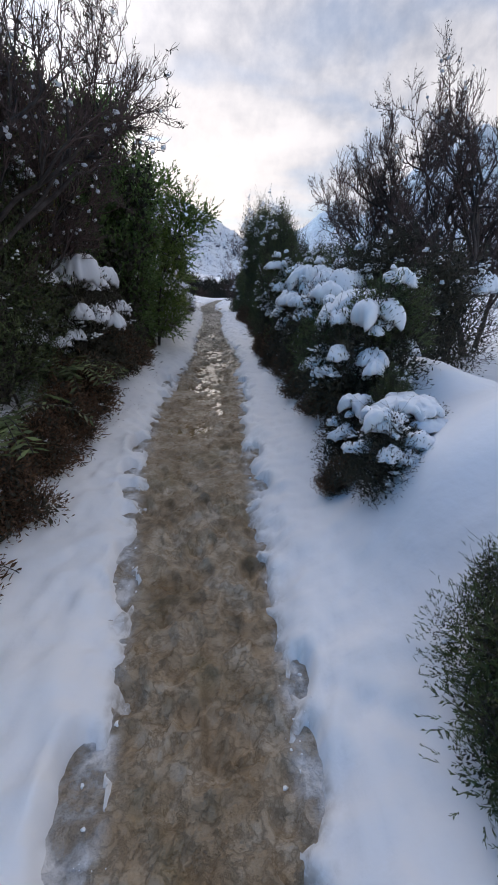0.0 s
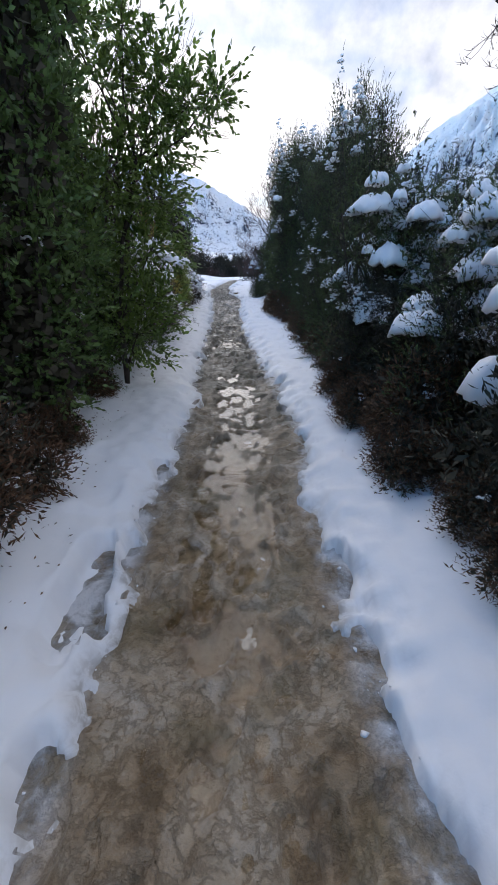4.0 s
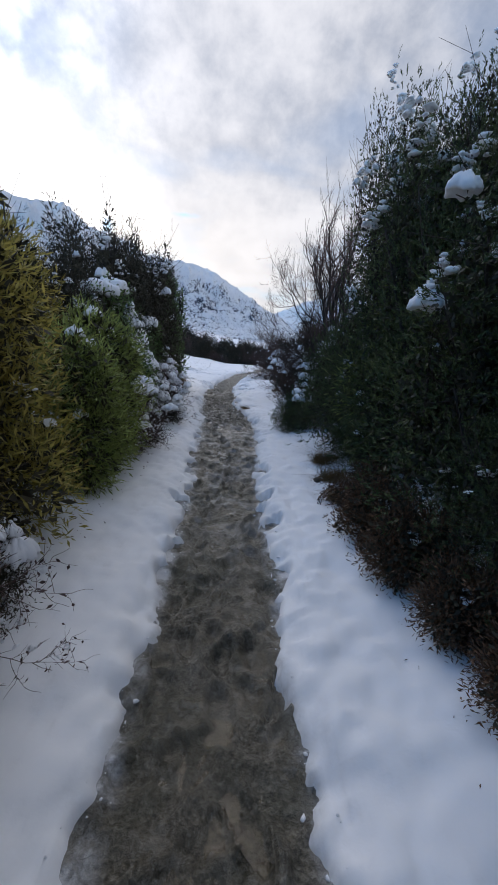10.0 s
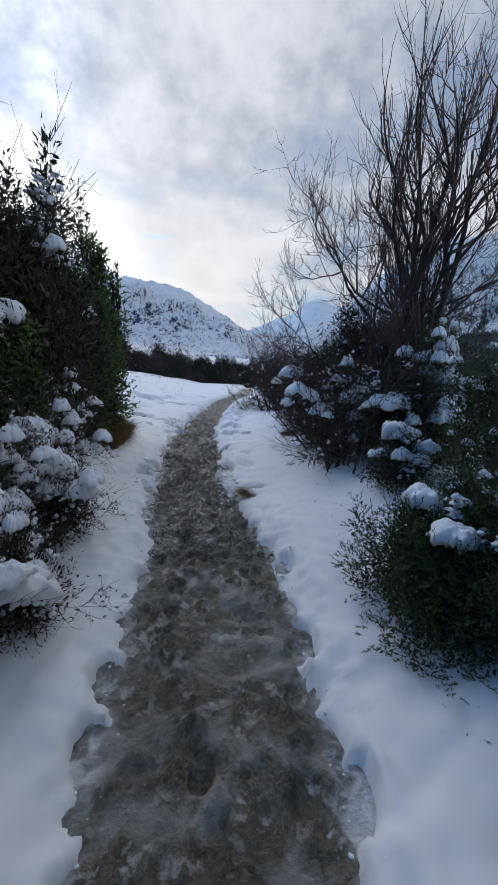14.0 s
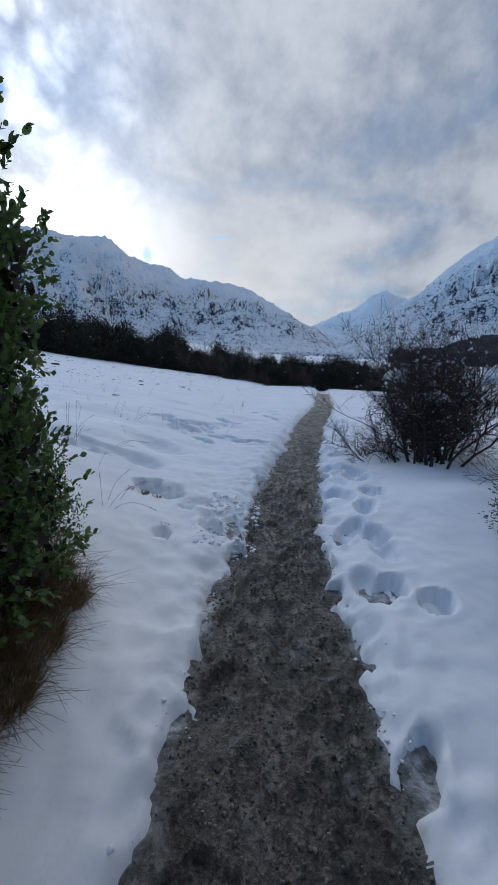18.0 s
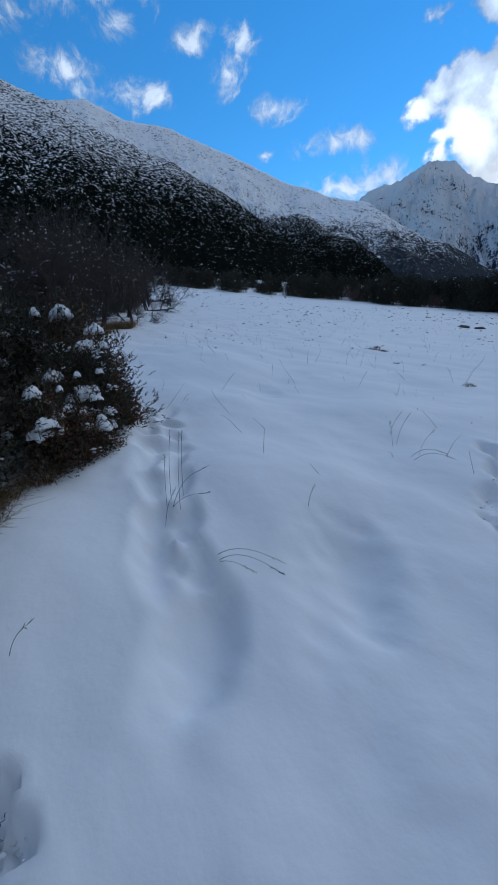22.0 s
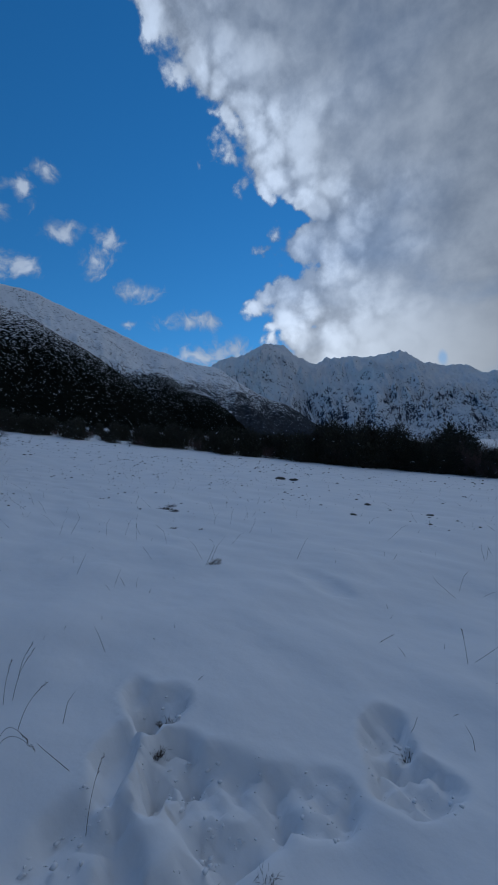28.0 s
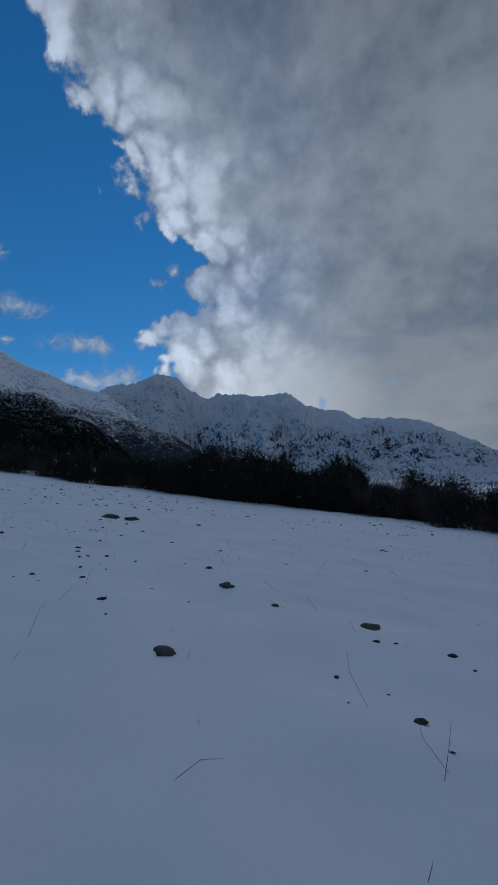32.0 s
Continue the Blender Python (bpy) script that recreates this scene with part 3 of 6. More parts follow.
def drape(rng, c, s, thick=0.12, ringn=7, n=18, reach=1.25):
    """A cap of snow lying over a rounded mass, hanging lower here and there, with a rolled edge."""
    ph = rng.uniform(0, 60)
    az = np.arange(n) * 2 * np.pi / n
    hang = reach * np.clip(0.1 + 1.3 * fractal(np.cos(az) * 2.6 + ph, np.sin(az) * 2.6 + ph, 2, 4, 0.65), 0.3, 1.35)
    rows = []
    for k in range(ringn + 4):
        u = min(k / ringn, 1.0) if k <= ringn else (0.95, 0.75, 0.45)[k - ringn - 1]
        th = hang * u
        x, y, z = np.sin(th) * np.cos(az), np.sin(th) * np.sin(az), np.cos(th)
        lump = 1 + 0.50 * (fractal(x * 2.6 + ph, y * 2.6 + z * 1.7 - ph, 7, 4, 0.6) - 0.5)
        t = thick * ((1 - u ** 4) ** 0.5 + 0.15 if k <= ringn else -0.35) * (0.6 + 0.8 * fractal(x * 4 + ph, y * 4, 9, 3))
        rows.append(np.stack([x, y, z], 1) * lump[:, None] * np.asarray(s) + np.stack([x * 0.5, y * 0.5, np.abs(z) * 0 + 1], 1) * t[:, None] * np.mean(s) + np.asarray(c))
    v = np.concatenate([rows[0].mean(0)[None], *rows[1:], rows[-1].mean(0)[None]])
    k = np.arange(n)
    last = 1 + (ringn + 2) * n
    tri = np.concatenate([np.stack([np.zeros(n, int), 1 + k, 1 + (k + 1) % n], 1), np.stack([np.full(n, last + n), last + (k + 1) % n, last + k], 1)])
    quads = [np.stack([1 + j * n + k, 1 + (j + 1) * n + k, 1 + (j + 1) * n + (k + 1) % n, 1 + j * n + (k + 1) % n], 1) for j in range(ringn + 2)]
    return v, [tri, np.concatenate(quads)]


def slab(rng, centre_at, wide, deep):
    """A pad of fresh snow with a lobed outline, its rim rolled under and hanging down."""
    n, ringn, ph = 44, 9, rng.uniform(0, 90)
    az = np.arange(n) * 2 * np.pi / n
    stretch, turn = rng.uniform(0.55, 0.95), rng.uniform(0, 3.14)
    reach = wide * np.clip(0.45 + 1.1 * fractal(np.cos(az) * 1.7 + ph, np.sin(az) * 1.7 - ph, 2, 5, 0.7), 0.6, 1.3)
    rows = []
    for k in range(ringn + 3):
        u = (k + 0.02) / ringn if k <= ringn else (0.9, 0.55)[k - ringn - 1]
        q = reach * min(u, 1.0)
        x, y = q * np.cos(az), q * np.sin(az) * stretch
        bumps = fractal(x / wide * 2.6 + ph, y / wide * 2.6, 7, 5, 0.7) - 0.5
        q = q * (1 + 0.16 * (fractal(np.cos(az) * 7 + ph, np.sin(az) * 7 + u * 2, 5, 2) - 0.5))
        top = deep * (1 - min(u, 1.0) ** 3) ** 0.5 * (1.0 + 2.2 * bumps) if k < ringn else np.full(n, -0.35 * deep if k > ringn else 0.0)
        sag = -0.30 * wide * (q / wide) ** 2 * (0.8 + 0.4 * fractal(np.cos(az) * 3 + ph, np.sin(az) * 3, 9, 2))
        rows.append(np.stack([x * math.cos(turn) - y * math.sin(turn), x * math.sin(turn) + y * math.cos(turn), top + sag], 1) + np.asarray(centre_at))
    v = np.concatenate([rows[0].mean(0)[None], *rows, rows[-1].mean(0)[None]])
    k, m = np.arange(n), len(rows)
    last = 1 + (m - 1) * n
    tri = np.concatenate([np.stack([np.zeros(n, int), 1 + k, 1 + (k + 1) % n], 1), np.stack([np.full(n, last + n), last + (k + 1) % n, last + k], 1)])
    quads = [np.stack([1 + j * n + k, 1 + (j + 1) * n + k, 1 + (j + 1) * n + (k + 1) % n, 1 + j * n + (k + 1) % n], 1) for j in range(m - 1)]
    return v, [tri, np.concatenate(quads)]


def loaded(rng, segs, lo, hi):
    """Snow lying along twigs."""
    a = np.array([q[0] for q in segs])
    b = np.array([q[1] for q in segs])
    r = rng.uniform(lo, hi, len(segs))
    up = np.array([0, 0, 1.0]) * r[:, None] * 0.6
    m = (a + b) / 2 + up * 1.2
    return join(rings(a + up * 0.5, m, r * 0.45, r, 5), rings(m, b + up * 0.5, r, r * 0.4, 5))


# ---- terrain ----


def centre(y):
    """The line of the path."""
    y = np.asarray(y, float)
    return np.interp(y, [-3, 0.7, 1.6, 2.6, 3.2, 5, 7, 8, 9, 10.3, 11.5, 14.2, 17, 19.5, 21.2, 23.4, 24.2, 25.2, 26, 27.6, 31, 36, 60], [0.16, 0.16, 0.13, 0.03, 0, -0.01, 0.02, 0.11, 0.09, 0.02, -0.02, -0.06, -0.08, -0.09, -0.34, -0.39, -0.38, -0.33, -0.24, -0.03, 0.46, 1.3, 4.0])


def half_width(y):
    return np.interp(y, [-3, 0.7, 1.6, 2.6, 3.5, 5, 6, 7, 8, 9.3, 11.3, 13, 15.3, 16, 17, 19, 20.5, 21.5, 22.5, 23.4, 24.2, 26, 28, 31, 60], [0.30, 0.31, 0.34, 0.41, 0.46, 0.51, 0.48, 0.45, 0.49, 0.42, 0.39, 0.34, 0.32, 0.33, 0.38, 0.45, 0.42, 0.32, 0.40, 0.41, 0.36, 0.31, 0.28, 0.34, 0.3])


def hedge_line(y):
    """How far the hedges stand east of their plan at the start of the walk."""
    return 0.25 * (1 - ease(np.asarray(y, float), 6.0, 9.0))


def lie(x, y):
    """The land under the snow."""
    x, y = np.asarray(x, float), np.asarray(y, float)
    west = np.maximum(0, -x - 1.0)
    open_field = ease(y, 23.0, 27.0)
    w = np.minimum(west, 60)
    z = open_field * (0.105 * w + 0.0013 * w * w + 0.10 * ease(west, 0.2, 2.2))
    z = z + (1 - open_field) * 0.35 * ease(-x, 1.1, 2.4)
    z = z - 0.046 * np.clip(y - 29, 0, 60) * ease(y, 27, 33)
    east = np.maximum(0, x - 0.8)
    z = z + (1 - ease(y, 22, 26)) * 0.30 * ease(east, 0.1, 1.2)
    z = z - ease(y, 26, 34) * 0.05 * np.maximum(0, x - 1.5)
    for mx, my, rx, ry, h in MOUNDS:
        mx = mx + float(hedge_line(my))
        z = z + h * np.exp(-(((x - mx) / rx) ** 2 + ((y - my) / ry) ** 2))
    return z


MOUNDS = [(2.2, 1.6, 1.0, 1.5, 0.55), (1.3, 1.95, 0.5, 0.5, 0.22), (1.0, 1.85, 0.25, 0.3, 0.12), (1.6, 3.6, 0.55, 0.8, 0.45), (1.7, 5.2, 0.5, 0.7, 0.4),
          (1.45, 19.6, 0.6, 0.8, 0.28), (1.5, 21.0, 0.5, 0.6, 0.20), (1.3, 25.2, 0.6, 0.9, 0.10), (-1.75, 6.0, 0.5, 0.9, 0.35),
          (-7.5, 29.0, 1.6, 0.7, 0.12), (-4.6, 27.7, 0.8, 0.45, 0.10), (-3.6, 27.0, 1.1, 0.5, 0.08)]


def footprints():
    """Boot prints: x, y, heading, depth, size, softness."""
    rng = np.random.default_rng(11)
    out = []
    for y in np.arange(0.3, 27.0, 0.33):
        for side in (-1, 1):
            if rng.random() < 0.7:
                x = float(centre(y)) + side * (float(half_width(y)) + rng.uniform(-0.10, 0.09))
                out.append((x, y + rng.uniform(-0.15, 0.15), rng.normal(-0.12 * side, 0.2), rng.uniform(0.05, 0.2), rng.uniform(0.75, 1.0), 0))
    for k in range(5):
        out.append((-0.46 - 0.42 * rng.random(), 20.6 + 1.8 * rng.random(), rng.normal(0, 0.5), rng.uniform(0.07, 0.13), 0.9, 0))
    # an old trail, half filled by new snow, along the western scrub
    for k in range(16):
        f = k / 15
        out.append((-2.35 - 2.6 * f + rng.uniform(-0.08, 0.08), 26.38 + 0.72 * f + 0.10 * (-1) ** k, rng.normal(1.3, 0.25), rng.uniform(0.05, 0.09), rng.uniform(1.1, 1.7), 0.6))
    for x, y, a, d, s in [(-1.95, 26.3, 1.0, 0.07, 2.4), (-2.03, 26.35, 1.2, 0.05, 2.2), (-2.77, 26.43, 1.2, 0.06, 2.0), (-1.99, 27.2, 1.1, 0.05, 2.8), (-2.0, 27.05, 0.9, 0.05, 3.4), (-5.2, 28.6, 1.2, 0.05, 3.0), (-2.9, 31.6, 1.2, 0.05, 3.0), (0.36, 21.75, 0.3, 0.05, 1.5), (0.41, 22.41, 0.6, 0.05, 1.4)]:
        out.append((x, y, a, d, s, 0.8))
    # a fresher trail that crosses the field to the path
    for k in range(9):
        f = k / 8
        out.append((-2.45 + 1.75 * f, 29.0 - 1.0 * f + 0.09 * (-1) ** k, rng.normal(1.0, 0.3), rng.uniform(0.08, 0.12), rng.uniform(1.0, 1.5), 0.15))
    for y in np.arange(24.0, 31.0, 0.42):
        out.append((float(centre(y)) + 0.52 + 0.25 * rng.random(), y, rng.normal(0.2, 0.4), rng.uniform(0.05, 0.11), rng.uniform(0.8, 1.4), rng.choice([0, 0, 0.5])))
    return out


def off_path(x, y):
    """How far a point lies outside the ragged edge of the path."""
    d = np.abs(x - centre(y)) - half_width(y)
    return d + 0.06 + 0.16 * (fractal(x * 3.1, y * 2.6, 21, 4) - 0.5) + 0.15 * (fractal(x * 11, y * 9, 29, 4, 0.65) - 0.5)


# ground that boots have churned up: x, y, half sizes, turn, depth
CHURNED = [(-2.39, 29.16, 0.13, 0.17, 0.3, 0.14), (-2.06, 28.97, 0.15, 0.17, 0.5, 0.12), (-1.74, 29.04, 0.24, 0.26, 0.4, 0.11), (-1.6, 28.81, 0.15, 0.2, 0.4, 0.12), (-1.41, 29.88, 0.14, 0.22, 0.5, 0.10), (-1.2, 29.68, 0.2, 0.2, 0.6, 0.09), (-1.46, 29.3, 0.2, 0.16, 0.3, 0.07),
           (-1.72, 25.56, 0.07, 0.12, 0.9, 0.13), (-1.63, 25.62, 0.09, 0.06, 0.8, 0.10), (-1.54, 25.46, 0.27, 0.19, 0.85, 0.05), (-1.50, 25.50, 0.17, 0.12, 0.8, 0.05), (-1.66, 25.38, 0.06, 0.09, 0.8, 0.13), (-1.38, 25.36, 0.14, 0.10, 0.8, 0.06), (-1.19, 25.13, 0.055, 0.07, 0.4, 0.16), (-1.27, 24.56, 0.07, 0.085, 0.5, 0.15), (-1.12, 25.3, 0.16, 0.09, 0.6, 0.05), (-1.0, 25.05, 0.06, 0.10, 0.3, 0.08), (-0.92, 24.85, 0.09, 0.15, 0.3, 0.15), (-0.76, 24.92, 0.07, 0.22, 0.3, 0.12), (-0.80, 25.15, 0.06, 0.12, 0.3, 0.10),
           (-0.88, 21.42, 0.09, 0.13, 0.1, 0.19), (-0.9, 21.66, 0.08, 0.11, 0.3, 0.17), (-0.81, 21.95, 0.10, 0.13, 0.2, 0.16), (-0.76, 21.7, 0.08, 0.12, 0.0, 0.17), (0.07, 21.75, 0.09, 0.34, 0.15, 0.19),
           (-0.55, 3.78, 0.09, 0.28, -0.05, 0.2), (0.53, 3.54, 0.085, 0.17, 0.1, 0.2), (0.44, 6.23, 0.07, 0.2, -0.1, 0.19), (0.46, 5.57, 0.09, 0.22, 0.2, 0.19), (0.55, 5.28, 0.08, 0.15, 0.2, 0.19), (-0.63, 6.2, 0.09, 0.42, -0.05, 0.19),
           (-0.54, 3.2, 0.06, 0.12, 0, 0.17), (-0.33, 2.08, 0.07, 0.16, 0, 0.18), (-0.25, 0.85, 0.08, 0.2, 0.1, 0.18), (0.5, 0.85, 0.06, 0.16, -0.2, 0.16), (0.54, 2.9, 0.06, 0.10, 0.1, 0.15),
           (-0.41, 15.39, 0.06, 0.12, 0.2, 0.18), (-0.36, 14.55, 0.07, 0.16, 0.5, 0.18), (0.36, 15.02, 0.07, 0.11, -0.4, 0.16), (0.36, 16.52, 0.06, 0.12, 0.1, 0.13), (-0.5, 16.61, 0.05, 0.12, 0.1, 0.17), (0.37, 16.42, 0.06, 0.17, 0.25, 0.19),
           (0.37, 24.71, 0.11, 0.15, 0.3, 0.17), (0.31, 23.98, 0.10, 0.13, 0.2, 0.17), (0.5, 23.8, 0.09, 0.12, 0.2, 0.13), (0.57, 25.64, 0.10, 0.2, 0.2, 0.12), (0.51, 26.26, 0.10, 0.2, 0.2, 0.11), (0.32, 26.64, 0.10, 0.2, 0.2, 0.10),
           (-1.55, 27.95, 0.12, 0.16, 0.5, 0.12), (-1.42, 27.84, 0.10, 0.18, 0.4, 0.11), (-1.97, 28.43, 0.18, 0.3, 0.6, 0.06),
           (-0.89, 32.02, 0.08, 0.16, 0.2, 0.12), (-0.73, 32.85, 0.12, 0.3, 0.5, 0.07), (-0.71, 31.56, 0.09, 0.17, 0.3, 0.10), (-0.56, 31.0, 0.08, 0.17, 0.3, 0.14), (-0.38, 30.67, 0.09, 0.2, 0.2, 0.14), (-0.35, 31.65, 0.10, 0.2, 0.4, 0.09), (-0.62, 32.36, 0.12, 0.22, 0.6, 0.08), (-0.42, 32.43, 0.10, 0.22, 0.5, 0.08)]


def snow_height(x, y):
    """The top of the snow: it thins out over the trodden path."""
    z = lie(x, y)
    d = off_path(x, y)
    fade = ease(np.asarray(y, float), 60, 80)
    d = np.maximum(d, fade * 2)
    lip = 0.55 * ease(d, 0.0, 0.05 + 0.10 * fractal(x * 4, y * 4, 61, 2)) + 0.45 * ease(d, 0.03, 0.28)
    depth = -0.10 + 0.185 * lip + 0.05 * ease(d, 0.08, 0.9)
    near = np.exp(-np.maximum(d, 0) / 0.5)
    rough = 0.050 * (fractal(x * 5, y * 5, 3, 4) - 0.5) * (0.35 + near) + 0.14 * (fractal(x * 0.55, y * 0.55, 7, 3) - 0.5) * ease(d, 0.3, 1.5) + 0.10 * (fractal(x * 1.0, y * 1.7, 9, 2) - 0.5) * ease(d, 0.3, 1.2)
    rough = rough + 0.08 * (fractal(x * 9, y * 8, 35, 4, 0.6) - 0.5) * near
    rough = rough + 0.032 * (fractal(x * 16, y * 16, 33, 3) - 0.5) * (0.05 + near) + 0.05 * (ridged(x * 5.5, y * 4.5, 37, 3) - 0.6) * near * (fractal(x * 1.3, y * 1.3, 39, 2) > 0.45)
    rough = rough + 0.05 * (fractal(x * 7, y * 5, 77, 4, 0.55) - 0.5) * ease(d, 0.05, 0.3) * (1 - ease(np.asarray(y, float), 16, 22))
    z = z + depth + rough
    for fx, fy, rx, ry, a, dep in CHURNED:
        m = (np.abs(x - fx) < 1.6 * max(rx, ry)) & (np.abs(y - fy) < 1.6 * max(rx, ry))
        if not m.any():
            continue
        px, py = x[m], y[m]
        u = (px - fx) * math.cos(a) + (py - fy) * math.sin(a)
        v = -(px - fx) * math.sin(a) + (py - fy) * math.cos(a)
        q = np.sqrt((u / rx) ** 2 + (v / ry) ** 2) + 0.7 * (fractal(px * 6, py * 6, 14, 4, 0.6) - 0.5)
        k = 1 - ease(q, 0.8, 1.12)
        z[m] += -dep * k * (0.75 + 0.9 * (fractal(px * 7, py * 7, 15, 4, 0.6) - 0.5)) + 0.14 * k * (ridged(px * 9, py * 9, 16, 4, 0.6) - 0.6) + 0.06 * dep * np.exp(-((q - 1.25) / 0.2) ** 2)
    for fx, fy, a, dep, s, soft in PRINTS:
        m = (np.abs(x - fx) < 0.45 * s) & (np.abs(y - fy) < 0.45 * s)
        if not m.any():
            continue
        u = (x[m] - fx) * math.cos(a) + (y[m] - fy) * math.sin(a)
        v = -(x[m] - fx) * math.sin(a) + (y[m] - fy) * math.cos(a)
        q = np.sqrt((u / (0.065 * s)) ** 2 + (v / (0.15 * s)) ** 2) + (0.7 - 0.3 * soft) * (fractal(x[m] * 9, y[m] * 9, 4, 3) - 0.5)
        z[m] += -dep * (1 - ease(q, 0.75 - 0.6 * soft, 1.1 + 0.4 * soft)) + (1 - soft) * 0.12 * dep * np.exp(-((q - 1.35) / 0.25) ** 2)
        if not soft:
            z[m] += dep * 0.55 * (fractal(x[m] * 12, y[m] * 12, 6, 4, 0.6) - 0.5) * np.exp(-(q / 1.7) ** 2)
    return z


PRINTS = footprints()


def spaced(*runs):
    out = []
    for a, b, d in runs:
        out.extend(np.linspace(a, b, max(2, int(round((b - a) / d)) + 1))[:-1])
    return np.array(out + [runs[-1][1]])


def grid_mesh(name, xs, ys, z):
    X, Y = np.meshgrid(xs, ys)
    v = np.stack([X, Y, z], -1).reshape(-1, 3)
    nx, ny = len(xs), len(ys)
    i = (np.arange(ny - 1)[:, None] * nx + np.arange(nx - 1)[None]).ravel()
    return to_mesh(name, v, np.stack([i, i + 1, i + nx + 1, i + nx], 1), smooth=True)


xs = spaced((-3000, -300, 300), (-300, -60, 20), (-60, -20, 1.6), (-20, -6, 0.22), (-6, -3.6, 0.07), (-3.6, -1.4, 0.036), (-1.4, 1.2, 0.026), (1.2, 4, 0.1), (4, 20, 0.8), (20, 60, 4), (60, 300, 40), (300, 3000, 300))
ys = spaced((-800, -60, 80), (-60, -4, 6), (-4, -0.5, 0.12), (-0.5, 31, 0.032), (31, 34, 0.045), (34, 50, 0.16), (50, 90, 1.0), (90, 300, 20), (300, 3200, 290))
GX, GY = np.meshgrid(xs, ys)
snowfield = part("snow_ground", grid_mesh("snow_ground", xs, ys, snow_height(GX, GY)), SNOW)
soil = snowfield.data.attributes.new("dirt", "FLOAT", "POINT")
soil.data.foreach_set("value", ((1 - ease(off_path(GX, GY), 0.015, 0.14)) * (1 - 0.6 * ease(GY, 9, 14))).ravel().astype(np.float32))
tagged(snowfield, "soft trodden snow with footprints over a sloping field", "snow", kind="structure")


def path_height(x, y):
    n = fractal(x * 4.2, y * 3.0, 41, 4)
    fine = fractal(x * 16, y * 16, 47, 3)
    z = 0.055 * (n - 0.5) + 0.045 * (fine - 0.5) + 0.020 * (ridged(x * 5.5, y * 4.5, 55, 4, 0.6) - 0.6)
    for fx, fy, a, s in TREADS:
        m = (np.abs(x - fx) < 0.3) & (np.abs(y - fy) < 0.3)
        u = (x[m] - fx) * math.cos(a) + (y[m] - fy) * math.sin(a)
        v = -(x[m] - fx) * math.sin(a) + (y[m] - fy) * math.cos(a)
        q = np.sqrt((u / (0.06 * s)) ** 2 + (v / (0.14 * s)) ** 2) + 0.5 * (value(x[m] * 12, y[m] * 12, 8) - 0.5)
        z[m] += -0.016 * (1 - ease(q, 0.8, 1.0)) + 0.014 * np.exp(-((q - 1.15) / 0.13) ** 2)
    # the trodden line sinks a little where meltwater stands
    wet = 0.0
    for cy, ry, dep in PUDDLES:
        wet = wet + dep * np.exp(-((y - cy) / ry) ** 2) * np.exp(-((x - centre(y)) / 0.26) ** 2)
    lumps = ease(y, 15, 17) * (1 - ease(y, 24, 27))
    z = z + lumps * 0.05 * (np.maximum(fractal(x * 9, y * 7, 53, 3), 0.48) - 0.48)
    drop = ease(y, 27, 33) * -0.046 * np.maximum(0, y - 29)
    return z - wet + drop - 0.012


def treads():
    rng = np.random.default_rng(13)
    ys = rng.uniform(-0.5, 26, 620)
    return [(float(centre(y)) + rng.uniform(-1, 1) * float(half_width(y)), y, rng.normal(0, 0.35), rng.uniform(0.8, 1.1)) for y in ys]


TREADS = treads()
PUDDLES = [(4.3, 0.5, 0.012), (5.6, 0.7, 0.020), (6.9, 0.8, 0.030), (8.2, 0.8, 0.030), (9.4, 0.6, 0.022), (12.1, 0.6, 0.026)]
ps, py = np.linspace(-0.75, 0.75, 76), spaced((-2.5, 29, 0.02), (29, 33, 0.05), (33, 45, 0.2))
PX, PY = np.meshgrid(ps, py)
PX = PX + centre(PY)
pz = path_height(PX, PY)
i = (np.arange(len(py) - 1)[:, None] * len(ps) + np.arange(len(ps) - 1)[None]).ravel()
walkway = part("path", (np.stack([PX, PY, pz], -1).reshape(-1, 3), np.stack([i, i + 1, i + len(ps) + 1, i + len(ps)], 1)), PATH, smooth=True)
tagged(walkway, "narrow path of brown trampled ice and wet gravel", "path", kind="structure")
melt = walkway.data.attributes.new("slush", "FLOAT", "POINT")
melt.data.foreach_set("value", ease(np.abs(PX - centre(PY)) / half_width(PY), 0.85, 1.2).ravel().astype(np.float32))
for y0, y1 in ((3.6, 10.2), (11.2, 13.2)):
    yy = np.linspace(y0, y1, 60)
    wd = 0.24 * np.sqrt(np.maximum(0, 1 - ((yy - (y0 + y1) / 2) / (y1 - y0) * 2) ** 8)) + 0.02
    v = np.concatenate([np.stack([centre(yy) + k * wd, yy, np.full(60, -0.036)], 1) for k in (-1, 1)])
    k = np.arange(59)
    pool = part("puddle", (v, np.stack([k, k + 60, k + 61, k + 1], 1)), WATER)
    pool.visible_shadow = False
    tagged(pool, "shallow puddles of meltwater lying on the icy path", "puddle", kind="structure")

# ---- mountains ----


